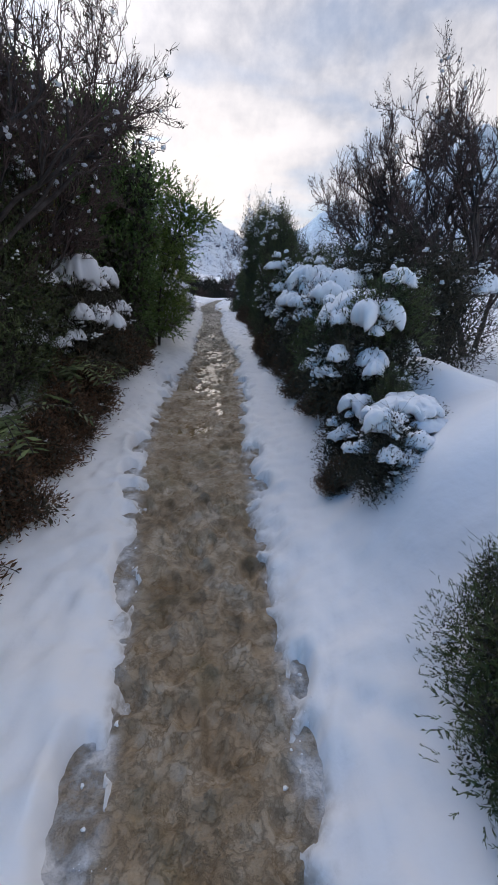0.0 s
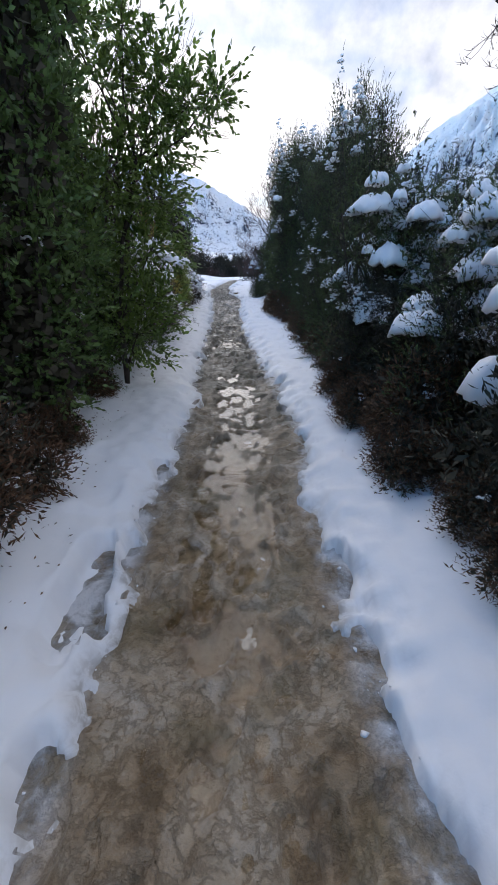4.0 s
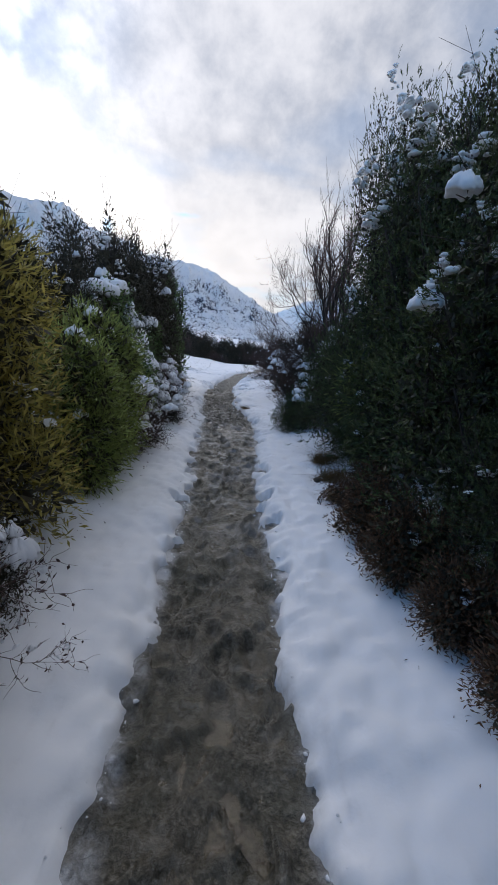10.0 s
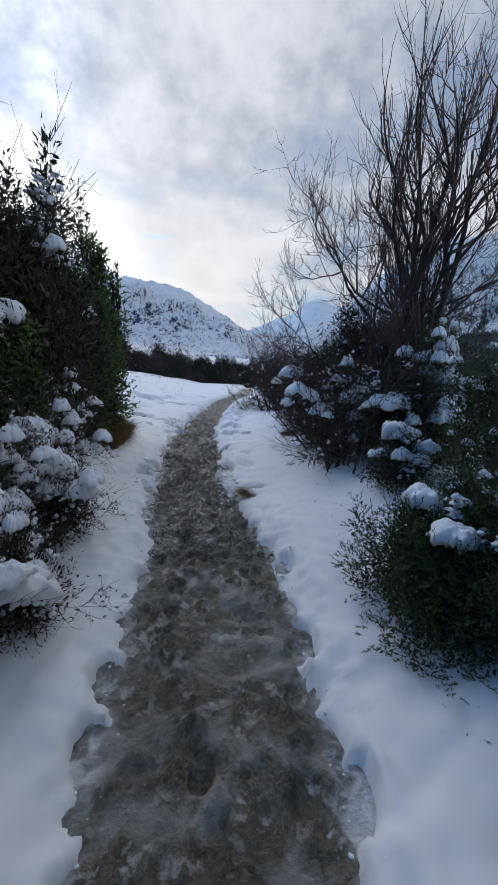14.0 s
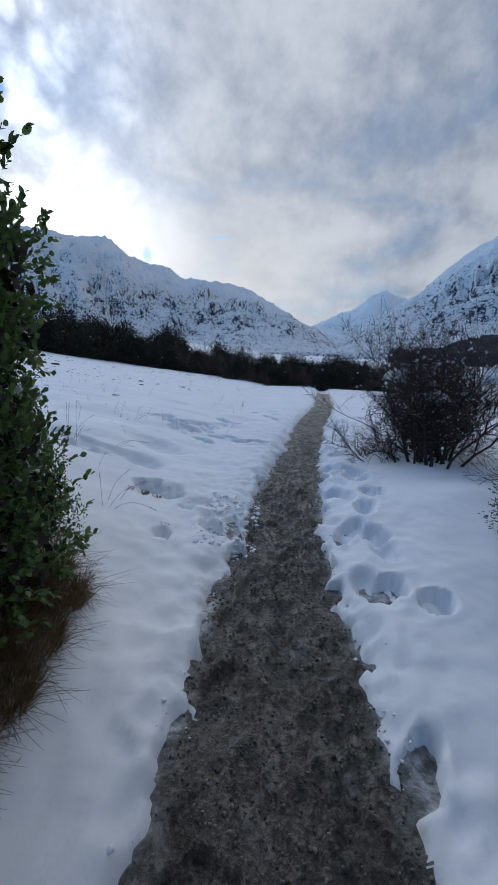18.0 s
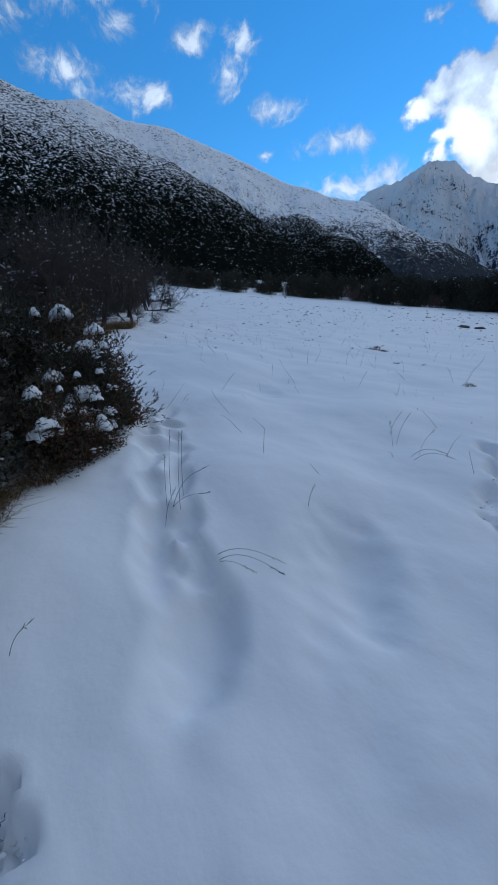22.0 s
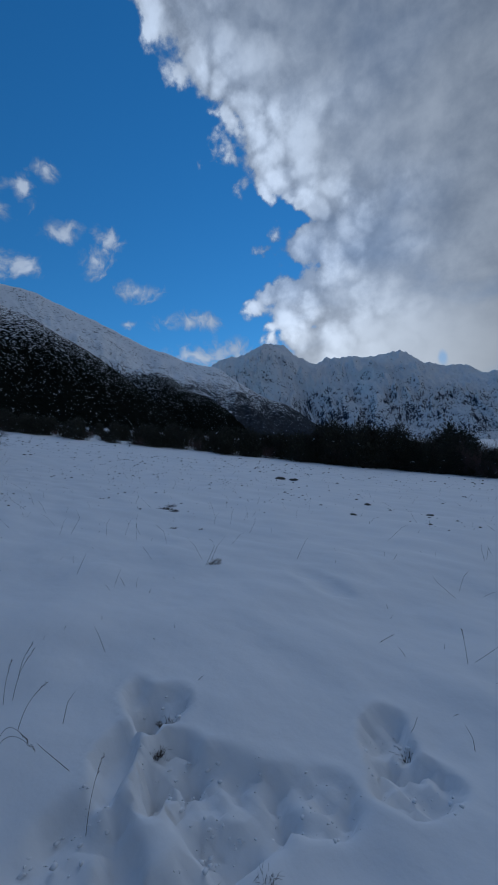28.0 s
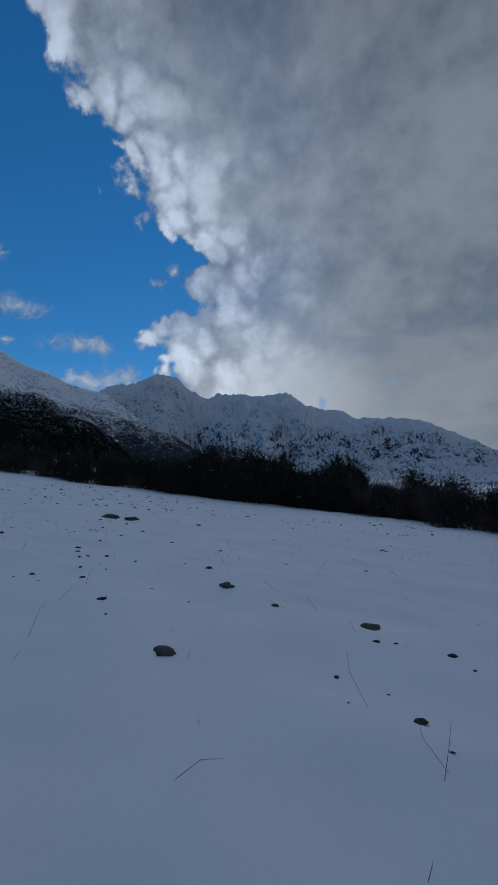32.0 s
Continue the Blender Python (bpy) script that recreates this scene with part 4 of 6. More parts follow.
def mountain(name, mat, profile, base, crest, seed, jag, relief, label, rows=70, cols=520, back=0.35, craggy=0.14):
    """A range as seen from the walk: skyline heights by bearing, from its foot at base to its crest."""
    az = np.array([p[0] for p in profile], float)
    el = np.array([p[1] for p in profile], float)
    o = np.argsort(az)
    A = np.linspace(az.min(), az.max(), cols)
    t = np.linspace(0, 1 + back, rows)
    AA, T = np.meshgrid(A, t)
    R = base + (crest - base) * T
    top = crest * np.tan(np.radians(np.interp(AA, az[o], el[o])))
    top = np.maximum(top, 0)
    X, Y = -np.sin(np.radians(AA)) * R - 0.5, np.cos(np.radians(AA)) * R + 25
    teeth = jag * (fractal(X / relief * 2.2, Y / relief * 2.2, seed, 5, 0.55) - 0.5) * 1.5
    wx, wy = X + relief * 0.9 * (fractal(X / relief, Y / relief, seed + 3, 3) - 0.5), Y + relief * 0.9 * (fractal(X / relief, Y / relief, seed + 4, 3) - 0.5)
    s = np.where(T <= 1, T ** 1.2, 1 - (T - 1) * 1.6)
    q = np.minimum(T * 1.6, 1) * (1 - (0.80 if craggy > 0.1 else 0.95) * ease(T, 0.72, 1.0))
    # ribs and gullies run down the fall line
    along, down = np.radians(AA) * crest + (wx - X), R * 0.8 + (wy - Y)
    gully = ridged(along / relief * 1.5, down / relief * 1.2, seed + 20, 4, 0.5) - 0.6
    crag = ridged(along / relief * 5, down / relief * 4, seed + 40, 4, 0.55) - 0.6
    teeth = teeth + jag * 0.45 * (ridged(along / relief * 3.5, down / relief * 3, seed + 60, 4, 0.55) - 0.62)
    Z = top * s + teeth * ease(T, 0.7, 1.0) + q * top * (min(0.36, 3.0 * craggy) * gully + craggy * crag) + (1 - ease(T, 0.95, 1.05)) * np.minimum(T * 4, 1) * (fractal(X / relief * 18, Y / relief * 18, seed + 5, 3) - 0.5) * relief * (0.06 if craggy > 0.1 else 0.015)
    Z = np.where(T < 0.01, -20, Z)
    v = np.stack([X, Y, Z], -1).reshape(-1, 3)
    i = (np.arange(rows - 1)[:, None] * cols + np.arange(cols - 1)[None]).ravel()
    tagged(part(name, (v, np.stack([i, i + cols, i + cols + 1, i + 1], 1)), mat, smooth=True), label, "mountain", kind="structure")


mountain("mountain_range", CLIFF, [(64, 9), (52, 12), (47.5, 13.6), (45.4, 14.4), (42.6, 15.8), (40.5, 16.3), (38.4, 16.6), (37.2, 16.3), (36.4, 15.8), (34.5, 14.0), (33, 13.5), (31.5, 13.5), (30, 13.85), (28, 13.6),
         (26.3, 13.35), (23.6, 13.45), (22.4, 13.5), (21.2, 13.75), (20.3, 13.1), (19.3, 12.3), (17.3, 10.9), (15.5, 10.6), (14, 10.6), (13.4, 10.4), (11.6, 9.45), (10, 9.4), (8.7, 8.95), (6.3, 8.8), (3, 7.6), (0.7, 6.5),
         (-1.9, 5.3), (-5.6, 3.0), (-7.9, 0.9), (-9.4, 0)], 1500, 3000, 1, 46, 420, "high jagged mountain range under fresh snow with bare rock ribs", 150, 1200, craggy=0.21)
mountain("mountain_spur", SPUR, [(150, 12), (130, 20), (115, 24), (103, 25), (95, 25), (88, 25.2), (83.3, 25.2), (80, 25.1), (78, 25.3), (74, 24), (68.6, 23.1), (64.5, 21.3), (60, 19.6), (54.8, 16.8), (52.5, 16.1), (50, 15.1),
         (47.6, 14.4), (45.5, 13.9), (42.5, 11.6), (39, 9.4), (36.9, 8.7), (32.8, 5.5), (31.8, 5.1), (28, 2), (25, 0)], 900, 1500, 31, 14, 200, "steep mountain spur mottled with snow and dark scree", 90, 640, craggy=0.07)
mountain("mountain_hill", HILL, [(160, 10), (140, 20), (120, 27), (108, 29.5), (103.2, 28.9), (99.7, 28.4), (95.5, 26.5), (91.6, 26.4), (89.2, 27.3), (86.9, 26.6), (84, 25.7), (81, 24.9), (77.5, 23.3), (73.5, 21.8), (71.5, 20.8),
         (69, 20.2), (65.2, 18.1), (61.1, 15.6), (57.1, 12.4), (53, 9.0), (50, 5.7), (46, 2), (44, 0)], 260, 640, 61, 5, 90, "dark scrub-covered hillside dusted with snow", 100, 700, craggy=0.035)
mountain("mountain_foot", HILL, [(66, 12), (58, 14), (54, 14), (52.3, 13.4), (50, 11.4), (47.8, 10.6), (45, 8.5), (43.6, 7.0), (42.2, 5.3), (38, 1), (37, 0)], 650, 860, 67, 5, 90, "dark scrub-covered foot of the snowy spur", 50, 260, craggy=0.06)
mountain("mountain_east", CLIFF, [(-7.5, 0), (-10.7, 2.3), (-15, 5.4), (-18.6, 7.4), (-21, 9.5), (-24.4, 11.9), (-26.5, 12.9), (-29, 14.1), (-31.1, 13.5), (-36, 13.8), (-46, 12), (-60, 10), (-80, 6)], 1100, 2400, 81, 16, 330,
         "snow-covered mountain flank with rock showing through", 120, 800, craggy=0.16)
mountain("mountain_east_foot", SPUR, [(-15, 0), (-20.7, 0.6), (-24.6, 1.8), (-28.8, 2.6), (-31.7, 3.1), (-40, 4), (-60, 4), (-80, 2)], 500, 800, 85, 16, 60, "dark scrub along the foot of the eastern mountain", 60, 420, craggy=0.10)
mountain("mountain_far", CLIFF, [(2, 1), (-4.7, 3.5), (-8.5, 5.0), (-10.7, 5.6), (-12.3, 7.1), (-14.3, 7.9), (-17, 6.6), (-21, 3)], 3200, 4100, 91, 50, 500, "distant snowy peak at the head of the valley", 30, 160)

# ---- plants ----


def thing(name, label, category, group=""):
    return tagged(new(name), label, category, group)


def leafy(name, label, mat, seed, h, r, lobes_n, n, length, width, snow=0, snow_r=0.16, droop=0.2, spikes=0, twigs=18, big_snow=0, shell=0.4, inner=None, wild=0, cap=1.25, skirt=1.0, per=0, leaf=leaves, slabs=0, slab_r=0.2):
    """An evergreen shrub: stems, a crown of leaves, some snow lodged on it."""
    rng = np.random.default_rng(seed)
    root = thing(name, label, "shrub", "shrubs along the path")
    lobes = random_lobes(rng, h, r, lobes_n, 0.25, skirt)
    if spikes:
        for _ in range(spikes):
            a, q = rng.uniform(0, 6.28), r * rng.uniform(0, 0.75)
            z = h * rng.uniform(0.45, 0.80) - 0.25 * q
            s = r * rng.uniform(0.13, 0.24)
            lobes.append(((q * math.cos(a), q * math.sin(a), z), (s, s, s * rng.uniform(1.6, 2.6))))
            lobes.append(((q * math.cos(a), q * math.sin(a), z + s * 1.9), (s * 0.5, s * 0.5, s * 1.5)))
    segs = []
    for _ in range(twigs):
        c = lobes[rng.integers(len(lobes))][0]
        b = np.array([rng.normal(0, 0.12) * r, rng.normal(0, 0.12) * r, -0.05])
        e = np.array(c) + rng.normal(0, 0.1, 3) * r
        m = (b + e) / 2 + rng.normal(0, 0.12, 3) * r
        k = rng.uniform(0.005, 0.010) * h
        segs += [(b, m, k, k * 0.7), (m, e, k * 0.7, k * 0.3)]
        for _ in range(4):
            q = e + rng.normal(0, 0.17, 3) * r
            segs.append((m + (e - m) * rng.uniform(0.5, 1.0), q, 0.004, 0.0015))
    for _ in range(wild):
        c = lobes[rng.integers(len(lobes))]
        d = rng.normal(0, 1, 3)
        d[2] = abs(d[2]) + 0.4
        d /= np.linalg.norm(d)
        a = np.array(c[0]) + d * np.array(c[1]) * 0.7
        b = a + d * r * rng.uniform(0.15, 0.4)
        segs.append((a, b, 0.0026, 0.0014))
        segs.append(((a + b) / 2, (a + b) / 2 + (d + rng.normal(0, 0.6, 3)) * r * 0.14, 0.0018, 0.001))
    tagged(part("branchwork", wood(segs), BARK, root), kind="stuff")
    p, d = crown_points(rng, lobes, n, shell, 0.2)
    sprig = np.stack([d[:, 0], d[:, 1], d[:, 2] + 0.55], 1)
    crown = sprays(rng, p[::per], sprig[::per], per, length * 2.6, length, width, leaf) if per else leaves(rng, p, sprig, length, width, droop)
    tagged(part("crown", crown, mat, root), kind="stuff")
    # inner leaves default to the dark leaf, putting crown shade into the colour
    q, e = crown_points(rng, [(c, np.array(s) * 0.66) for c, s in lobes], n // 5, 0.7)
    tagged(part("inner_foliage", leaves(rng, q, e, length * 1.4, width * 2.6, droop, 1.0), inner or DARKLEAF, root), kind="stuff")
    for cc, ss in sorted(lobes[:lobes_n], key=lambda l: -(l[0][2] + l[1][2]))[:big_snow]:
        part("snow_cap", drape(rng, cc, np.array(ss) * np.array([1.0, 1.0, 0.85]), 0.30, 12, 44, cap), SNOW, root, "thick cap of fresh snow", True)
    if slabs:
        up = np.nonzero((d[:, 2] > 0.25) & (p[:, 2] > 0.3 * h))[0]
        for k in rng.choice(up, slabs, replace=False):
            w = slab_r * (0.35 + 0.9 * rng.random() ** 1.5)
            part("snow_pad", slab(rng, p[k] + np.array([0, 0, 0.01]), w, 0.28 * w + 0.02), SNOW, root, "pad of fresh snow", True)
    if snow:
        up = np.nonzero(d[:, 2] > 0.1)[0]
        pu = p[up]
        spots, sizes = [], []
        for k in rng.choice(len(up), max(3, snow // 3), replace=False):
            reach = snow_r * rng.uniform(0.5, 1.8)
            nearby = np.nonzero((np.abs(pu - pu[k]) < np.array([reach, reach, reach * 0.7])).all(1))[0]
            take = rng.choice(nearby, min(len(nearby), int(rng.integers(9, 20))), replace=False)
            for q in take:
                spots.append(pu[q] + np.array([0, 0, 0.01]))
                sizes.append(reach * rng.uniform(0.12, 0.30) + 0.005)
        lumps = [blobs(rng, spots, sizes, 0.6, 2, 1.1)]
        tagged(part("snow_dusting", join(*lumps), SNOW, root, "small clumps of snow lodged in the leaves", True), kind="stuff")
    return root


def bare(name, label, seed, h, stems, levels, mat=TWIG, spread=0.5, lift=0.18, snow=0, kids=(3, 5), lean=0.5, r0=0.012, shrink=0.66, wobble=0.3, category="tree", snow_r=0.022, pads=0, leaf=0, leaf_mat=None, leaf_size=0.03):
    """A leafless tree or thicket of stems and fine twigs."""
    rng = np.random.default_rng(seed)
    root = thing(name, label, category, "bare trees and thickets")
    fine, every = [], []
    for _ in range(stems):
        d = np.array([rng.normal(0, lean), rng.normal(0, lean), 1.0])
        d /= np.linalg.norm(d)
        b = np.array([rng.normal(0, 0.05) * h, rng.normal(0, 0.05) * h, -0.08])
        segs, tips = grow(rng, b, d, h * rng.uniform(0.36, 0.46), r0 * h * rng.uniform(0.7, 1.1), levels, kids, spread, lift, wobble, shrink)
        thick = [q for q in segs if q[2] > 0.009]
        if thick:
            tagged(part("stem", wood(thick, 6), BARK, root, smooth=True), kind="stuff")
        fine += [q for q in segs if q[2] <= 0.009]
        every += segs
    tagged(part("twig_mass", wood(fine, 3), mat, root), kind="stuff")
    if leaf:
        a = np.array([q[0] for q in fine])
        e = np.array([q[1] for q in fine])
        k = rng.integers(0, len(fine), leaf)
        base = a[k] + (e[k] - a[k]) * rng.random((leaf, 1))
        tagged(part("leaf_mass", leaves(rng, base, rng.normal(0, 1, (leaf, 3)), leaf_size, leaf_size * 0.45, 0.1), leaf_mat, root, "withered leaves and lichen on the twigs"), kind="stuff")
    if snow:
        pick = rng.choice(len(every), min(snow, len(every)), replace=False)
        use = [every[k] for k in pick if every[k][1][2] > 0.1 and abs(every[k][1][2] - every[k][0][2]) < 0.75 * np.linalg.norm(every[k][1] - every[k][0])]
        tagged(part("snow_dusting", loaded(rng, use, 0.006, snow_r), SNOW, root, "snow lying along the twigs", True), kind="stuff")
        if pads:
            hi = [q for q in use if q[1][2] > 0.35 * h]
            for k in rng.choice(len(hi), pads, replace=False):
                q = rng.uniform(0.10, 0.2) * h / 1.9
                part("snow_pad", slab(rng, hi[k][1], q * rng.uniform(0.7, 1.6), 0.3 * q + 0.02), SNOW, root, "thick pad of fresh snow", True)
    return root


def fern(seed, dead):
    """A tuft of arching fronds, each with paired leaflets."""
    rng = np.random.default_rng(seed)
    root = thing("fern", "dead rust-brown bracken fern drooping beside the path" if dead else "dark green fern frond arching over snow", "fern", "ferns along the path")
    segs, P0, D0 = [], [], []
    for k in range(11):
        a = rng.uniform(0, 6.28)
        q, d = np.array([0, 0, 0.0]), np.array([math.cos(a) * 0.7, math.sin(a) * 0.7, 0.9 if not dead else 0.6])
        for j in range(9):
            d = d + np.array([0, 0, -0.17 if not dead else -0.2])
            nq = q + d / np.linalg.norm(d) * 0.085
            segs.append((q, nq, 0.004, 0.003))
            s = np.cross(d, (0, 0, 1))
            s /= np.linalg.norm(s) + 1e-6
            for sg in (-1, 1):
                for m in (0, 0.5):
                    P0.append(q + (nq - q) * m)
                    D0.append(s * sg + d * 0.35)
            q = nq
    tagged(part("stem_mass", wood(segs, 3), STALK, root), kind="stuff")
    tagged(part("frond_mass", leaves(rng, np.array(P0), np.array(D0), 0.10, 0.022, 0.1, 0.15), RUSTLEAF if dead else NEEDLE, root), kind="stuff")
    return root


def tussock(seed, h=0.5, n=420, r=0.28, mat=None):
    rng = np.random.default_rng(seed)
    root = thing("grass_tussock", "dry straw-brown grass tussock at the edge of the snow", "grass", "grass tussocks")
    a, q = rng.uniform(0, 6.28, n), r * np.sqrt(rng.random(n))
    b = np.stack([q * np.cos(a), q * np.sin(a), np.full(n, -0.03)], 1)
    out = np.stack([np.cos(a) * q / r * 0.5, np.sin(a) * q / r * 0.5, np.ones(n)], 1) + rng.normal(0, 0.25, (n, 3))
    ln = h * rng.uniform(0.5, 1.1, n)[:, None]
    m = b + out * ln * 0.55
    e = m + (out + np.array([0, 0, -1.1]) + rng.normal(0, 0.35, (n, 3))) * ln * 0.5
    heart = q < 0.55 * r
    for name, k in (("core", heart), ("skirt", ~heart)):
        c = int(k.sum())
        lower = rings(b[k], m[k], np.full(c, 0.0034), np.full(c, 0.0024), 3)
        upper = rings(m[k], e[k], np.full(c, 0.002), np.full(c, 0.0008), 3)
        part(name, join(lower, upper), mat or STRAW, root)
    return root


def on(x, y):
    return float(snow_height(np.array([[x]], float), np.array([[y]], float))[0, 0])


class Kind:
    """A plant that is built once and then set many times."""

    def __init__(self, root):
        self.root, self.used = root, False

    def at(self, x, y, size=1.0, turn=None, tall=1.0, label="", sink=0.05):
        turn = (x * 131.7 + y * 57.3) % 360 if turn is None else turn
        x = x + float(hedge_line(y))
        m = Matrix.Translation((x, y, on(x, y) - sink)) @ Matrix.Rotation(radians(turn), 4, "Z") @ Matrix.Diagonal((size, size, size * tall, 1))
        if self.used:
            ob = copy_thing(self.root, Matrix.Identity(4))
        else:
            ob, self.used = self.root, True
        ob.matrix_basis = m
        if label:
            tagged(ob, label)
        return ob


broad = Kind(leafy("evergreen_shrub", "tall dark green broadleaf evergreen shrub beside the path", BROAD, 101, 4.4, 1.05, 15, 40000, 0.052, 0.030, 40, 0.07, 0.35, 24, 26, 0, 0.55, wild=70, skirt=0.62, per=8))
broad2 = Kind(leafy("evergreen_shrub", "glossy broadleaf evergreen shrub with snow between its leaves", BROAD, 102, 2.4, 0.95, 11, 14000, 0.06, 0.035, 70, 0.10, 0.3, 4, 16, 2, cap=0.9, slabs=16, slab_r=0.15))
needle = Kind(leafy("needle_shrub", "dense dark green needle-leaved shrub with a few lumps of snow", NEEDLE, 103, 3.3, 1.05, 14, 78000, 0.028, 0.008, 26, 0.08, -0.2, 34, 20, 0, 0.45, wild=20, per=12, slabs=6, slab_r=0.12))
needle2 = Kind(leafy("needle_shrub", "rounded needle-leaved shrub with snow on its shoulders", NEEDLE, 104, 2.2, 1.05, 11, 50000, 0.033, 0.009, 60, 0.055, -0.1, 20, 16, 0, 0.42, wild=40, cap=0.8, per=12, slabs=9, slab_r=0.14))
snowy = Kind(leafy("needle_shrub", "needle-leaved shrub carrying many pads of fresh snow", NEEDLE, 114, 2.0, 1.0, 11, 46000, 0.033, 0.009, 60, 0.055, -0.1, 20, 16, 0, 0.42, wild=30, per=12, slabs=46, slab_r=0.22))
olive = Kind(leafy("yellow_shrub", "yellow-green narrow-leaved shrub between snowy thickets", OLIVE, 105, 2.2, 0.75, 9, 12000, 0.085, 0.016, 14, 0.07, 0.2, 5, 14, 0, 0.5, wild=40, slabs=4, slab_r=0.12))
willow = Kind(leafy("narrow_leaf_shrub", "bright green narrow-leaved shrub leaning to the path", WILLOW, 106, 1.8, 0.8, 9, 11000, 0.10, 0.016, 20, 0.09, 0.35, 3, 14, 0, 0.5, wild=16, skirt=0.6, slabs=5, slab_r=0.12))
spire = Kind(leafy("columnar_shrub", "upright pointed evergreen shrub at the edge of the field", BROAD, 107, 2.6, 0.55, 9, 24000, 0.036, 0.024, 8, 0.05, 0.0, 16, 14, 0, 0.4, per=8, leaf=round_leaves))
dark = Kind(leafy("dark_shrub", "dark brown-green scrub bush dusted with snow", DARKLEAF, 108, 2.3, 1.05, 11, 17000, 0.065, 0.014, 80, 0.065, 0.0, 14, 18, 0, 0.45, wild=80, slabs=12, slab_r=0.11))
low = Kind(leafy("low_shrub", "low dark shrub bowed under thick caps of snow", DARKLEAF, 109, 1.0, 0.72, 13, 13000, 0.05, 0.012, 70, 0.08, 0.0, 8, 14, 1, 0.5, wild=50, cap=1.0, slabs=26, slab_r=0.17))
sprig = Kind(leafy("low_shrub", "small prickly needle shrub poking out of the snow", NEEDLE, 110, 0.6, 0.42, 6, 26000, 0.022, 0.005, 5, 0.05, -0.2, 16, 10, 1, 0.5, wild=10, cap=0.8, per=14))
heavy = Kind(leafy("low_shrub", "low dark shrub almost buried under heavy snow", DARKLEAF, 119, 1.0, 0.78, 9, 12000, 0.05, 0.012, 50, 0.07, 0.0, 8, 14, 2, 0.5, wild=40, cap=1.25, slabs=30, slab_r=0.24))
rust = Kind(leafy("rusty_shrub", "rusty brown scrub with dead leaves under the hedge", RUSTLEAF, 111, 0.8, 0.6, 7, 9000, 0.055, 0.014, 10, 0.05, 0.3, 2, 12, 0, 0.6, wild=50))
far_bush = Kind(leafy("dark_shrub", "dark scrub bush in the belt beyond the snowfield", BELTLEAF, 112, 3.0, 1.7, 10, 4200, 0.18, 0.05, 6, 0.10, 0.0, 12, 12, 0, 0.5, wild=60))
far_green = Kind(leafy("needle_shrub", "dark green bush in the belt beyond the snowfield", BELTLEAF, 113, 3.0, 1.5, 8, 4200, 0.18, 0.05, 3, 0.10, 0.0, 26, 12, 0, 0.5))
thicket = Kind(bare("snowy_thicket", "tangled purple-brown thicket loaded with snow", 121, 1.9, 22, 3, TWIG, 0.8, 0.02, 1500, (4, 6), 0.5, 0.008, 0.62, 0.4, "shrub", 0.034, 30, leaf=7000, leaf_mat=PURPLE, leaf_size=0.045))
thorn = Kind(bare("bare_tree", "leafless thorny tree with dense dark twigs", 122, 4.4, 3, 5, TWIG, 0.5, 0.22, 700, (4, 6), 0.10, 0.014, 0.52, 0.42, snow_r=0.03, leaf=6500, leaf_mat=DARKLEAF))
pollard = Kind(bare("bare_tree", "leafless tree with long upright branches above the hedge", 123, 4.8, 2, 4, TWIG, 0.42, 0.28, 0, (3, 4), 0.18, 0.013, 0.64, 0.25))
branchy = Kind(bare("bare_tree", "leafless tree with fine spreading twigs above the hedge", 128, 4.6, 3, 5, TWIG, 0.6, 0.22, 0, (3, 4), 0.3, 0.009, 0.62, 0.35))
scrub = Kind(bare("brown_thicket", "leafless brown thicket beside the snow", 124, 2.0, 9, 4, TWIG, 0.6, 0.12, 140, (2, 4), 0.5, 0.009, 0.64, 0.35, "shrub", 0.02, 3))
grove = Kind(bare("grove_tree", "low spreading leafless tree with snow in its crown", 125, 3.6, 4, 5, BARK, 0.85, 0.05, 120, (3, 4), 0.45, 0.015, 0.64, 0.4, snow_r=0.018))
gorse = Kind(leafy("gorse_bush", "dark brown-green prickly bush holding pads of snow", DARKLEAF, 126, 1.1, 0.7, 9, 16000, 0.034, 0.009, 8, 0.06, -0.1, 26, 12, 0, 0.5, inner=RUSTLEAF, wild=10, per=14, slabs=7, slab_r=0.16))
far_scrub = Kind(bare("brown_thicket", "leafless brown thicket in the belt beyond the snowfield", 127, 2.6, 8, 3, TWIG, 0.55, 0.16, 40, (4, 6), 0.4, 0.008, 0.62, 0.3, "shrub", 0.03))
brown_fern = Kind(fern(131, True))
green_fern = Kind(fern(132, False))
straw = Kind(tussock(133, n=1100))
tuft = Kind(tussock(134, 0.13, 90, 0.09, STALK))



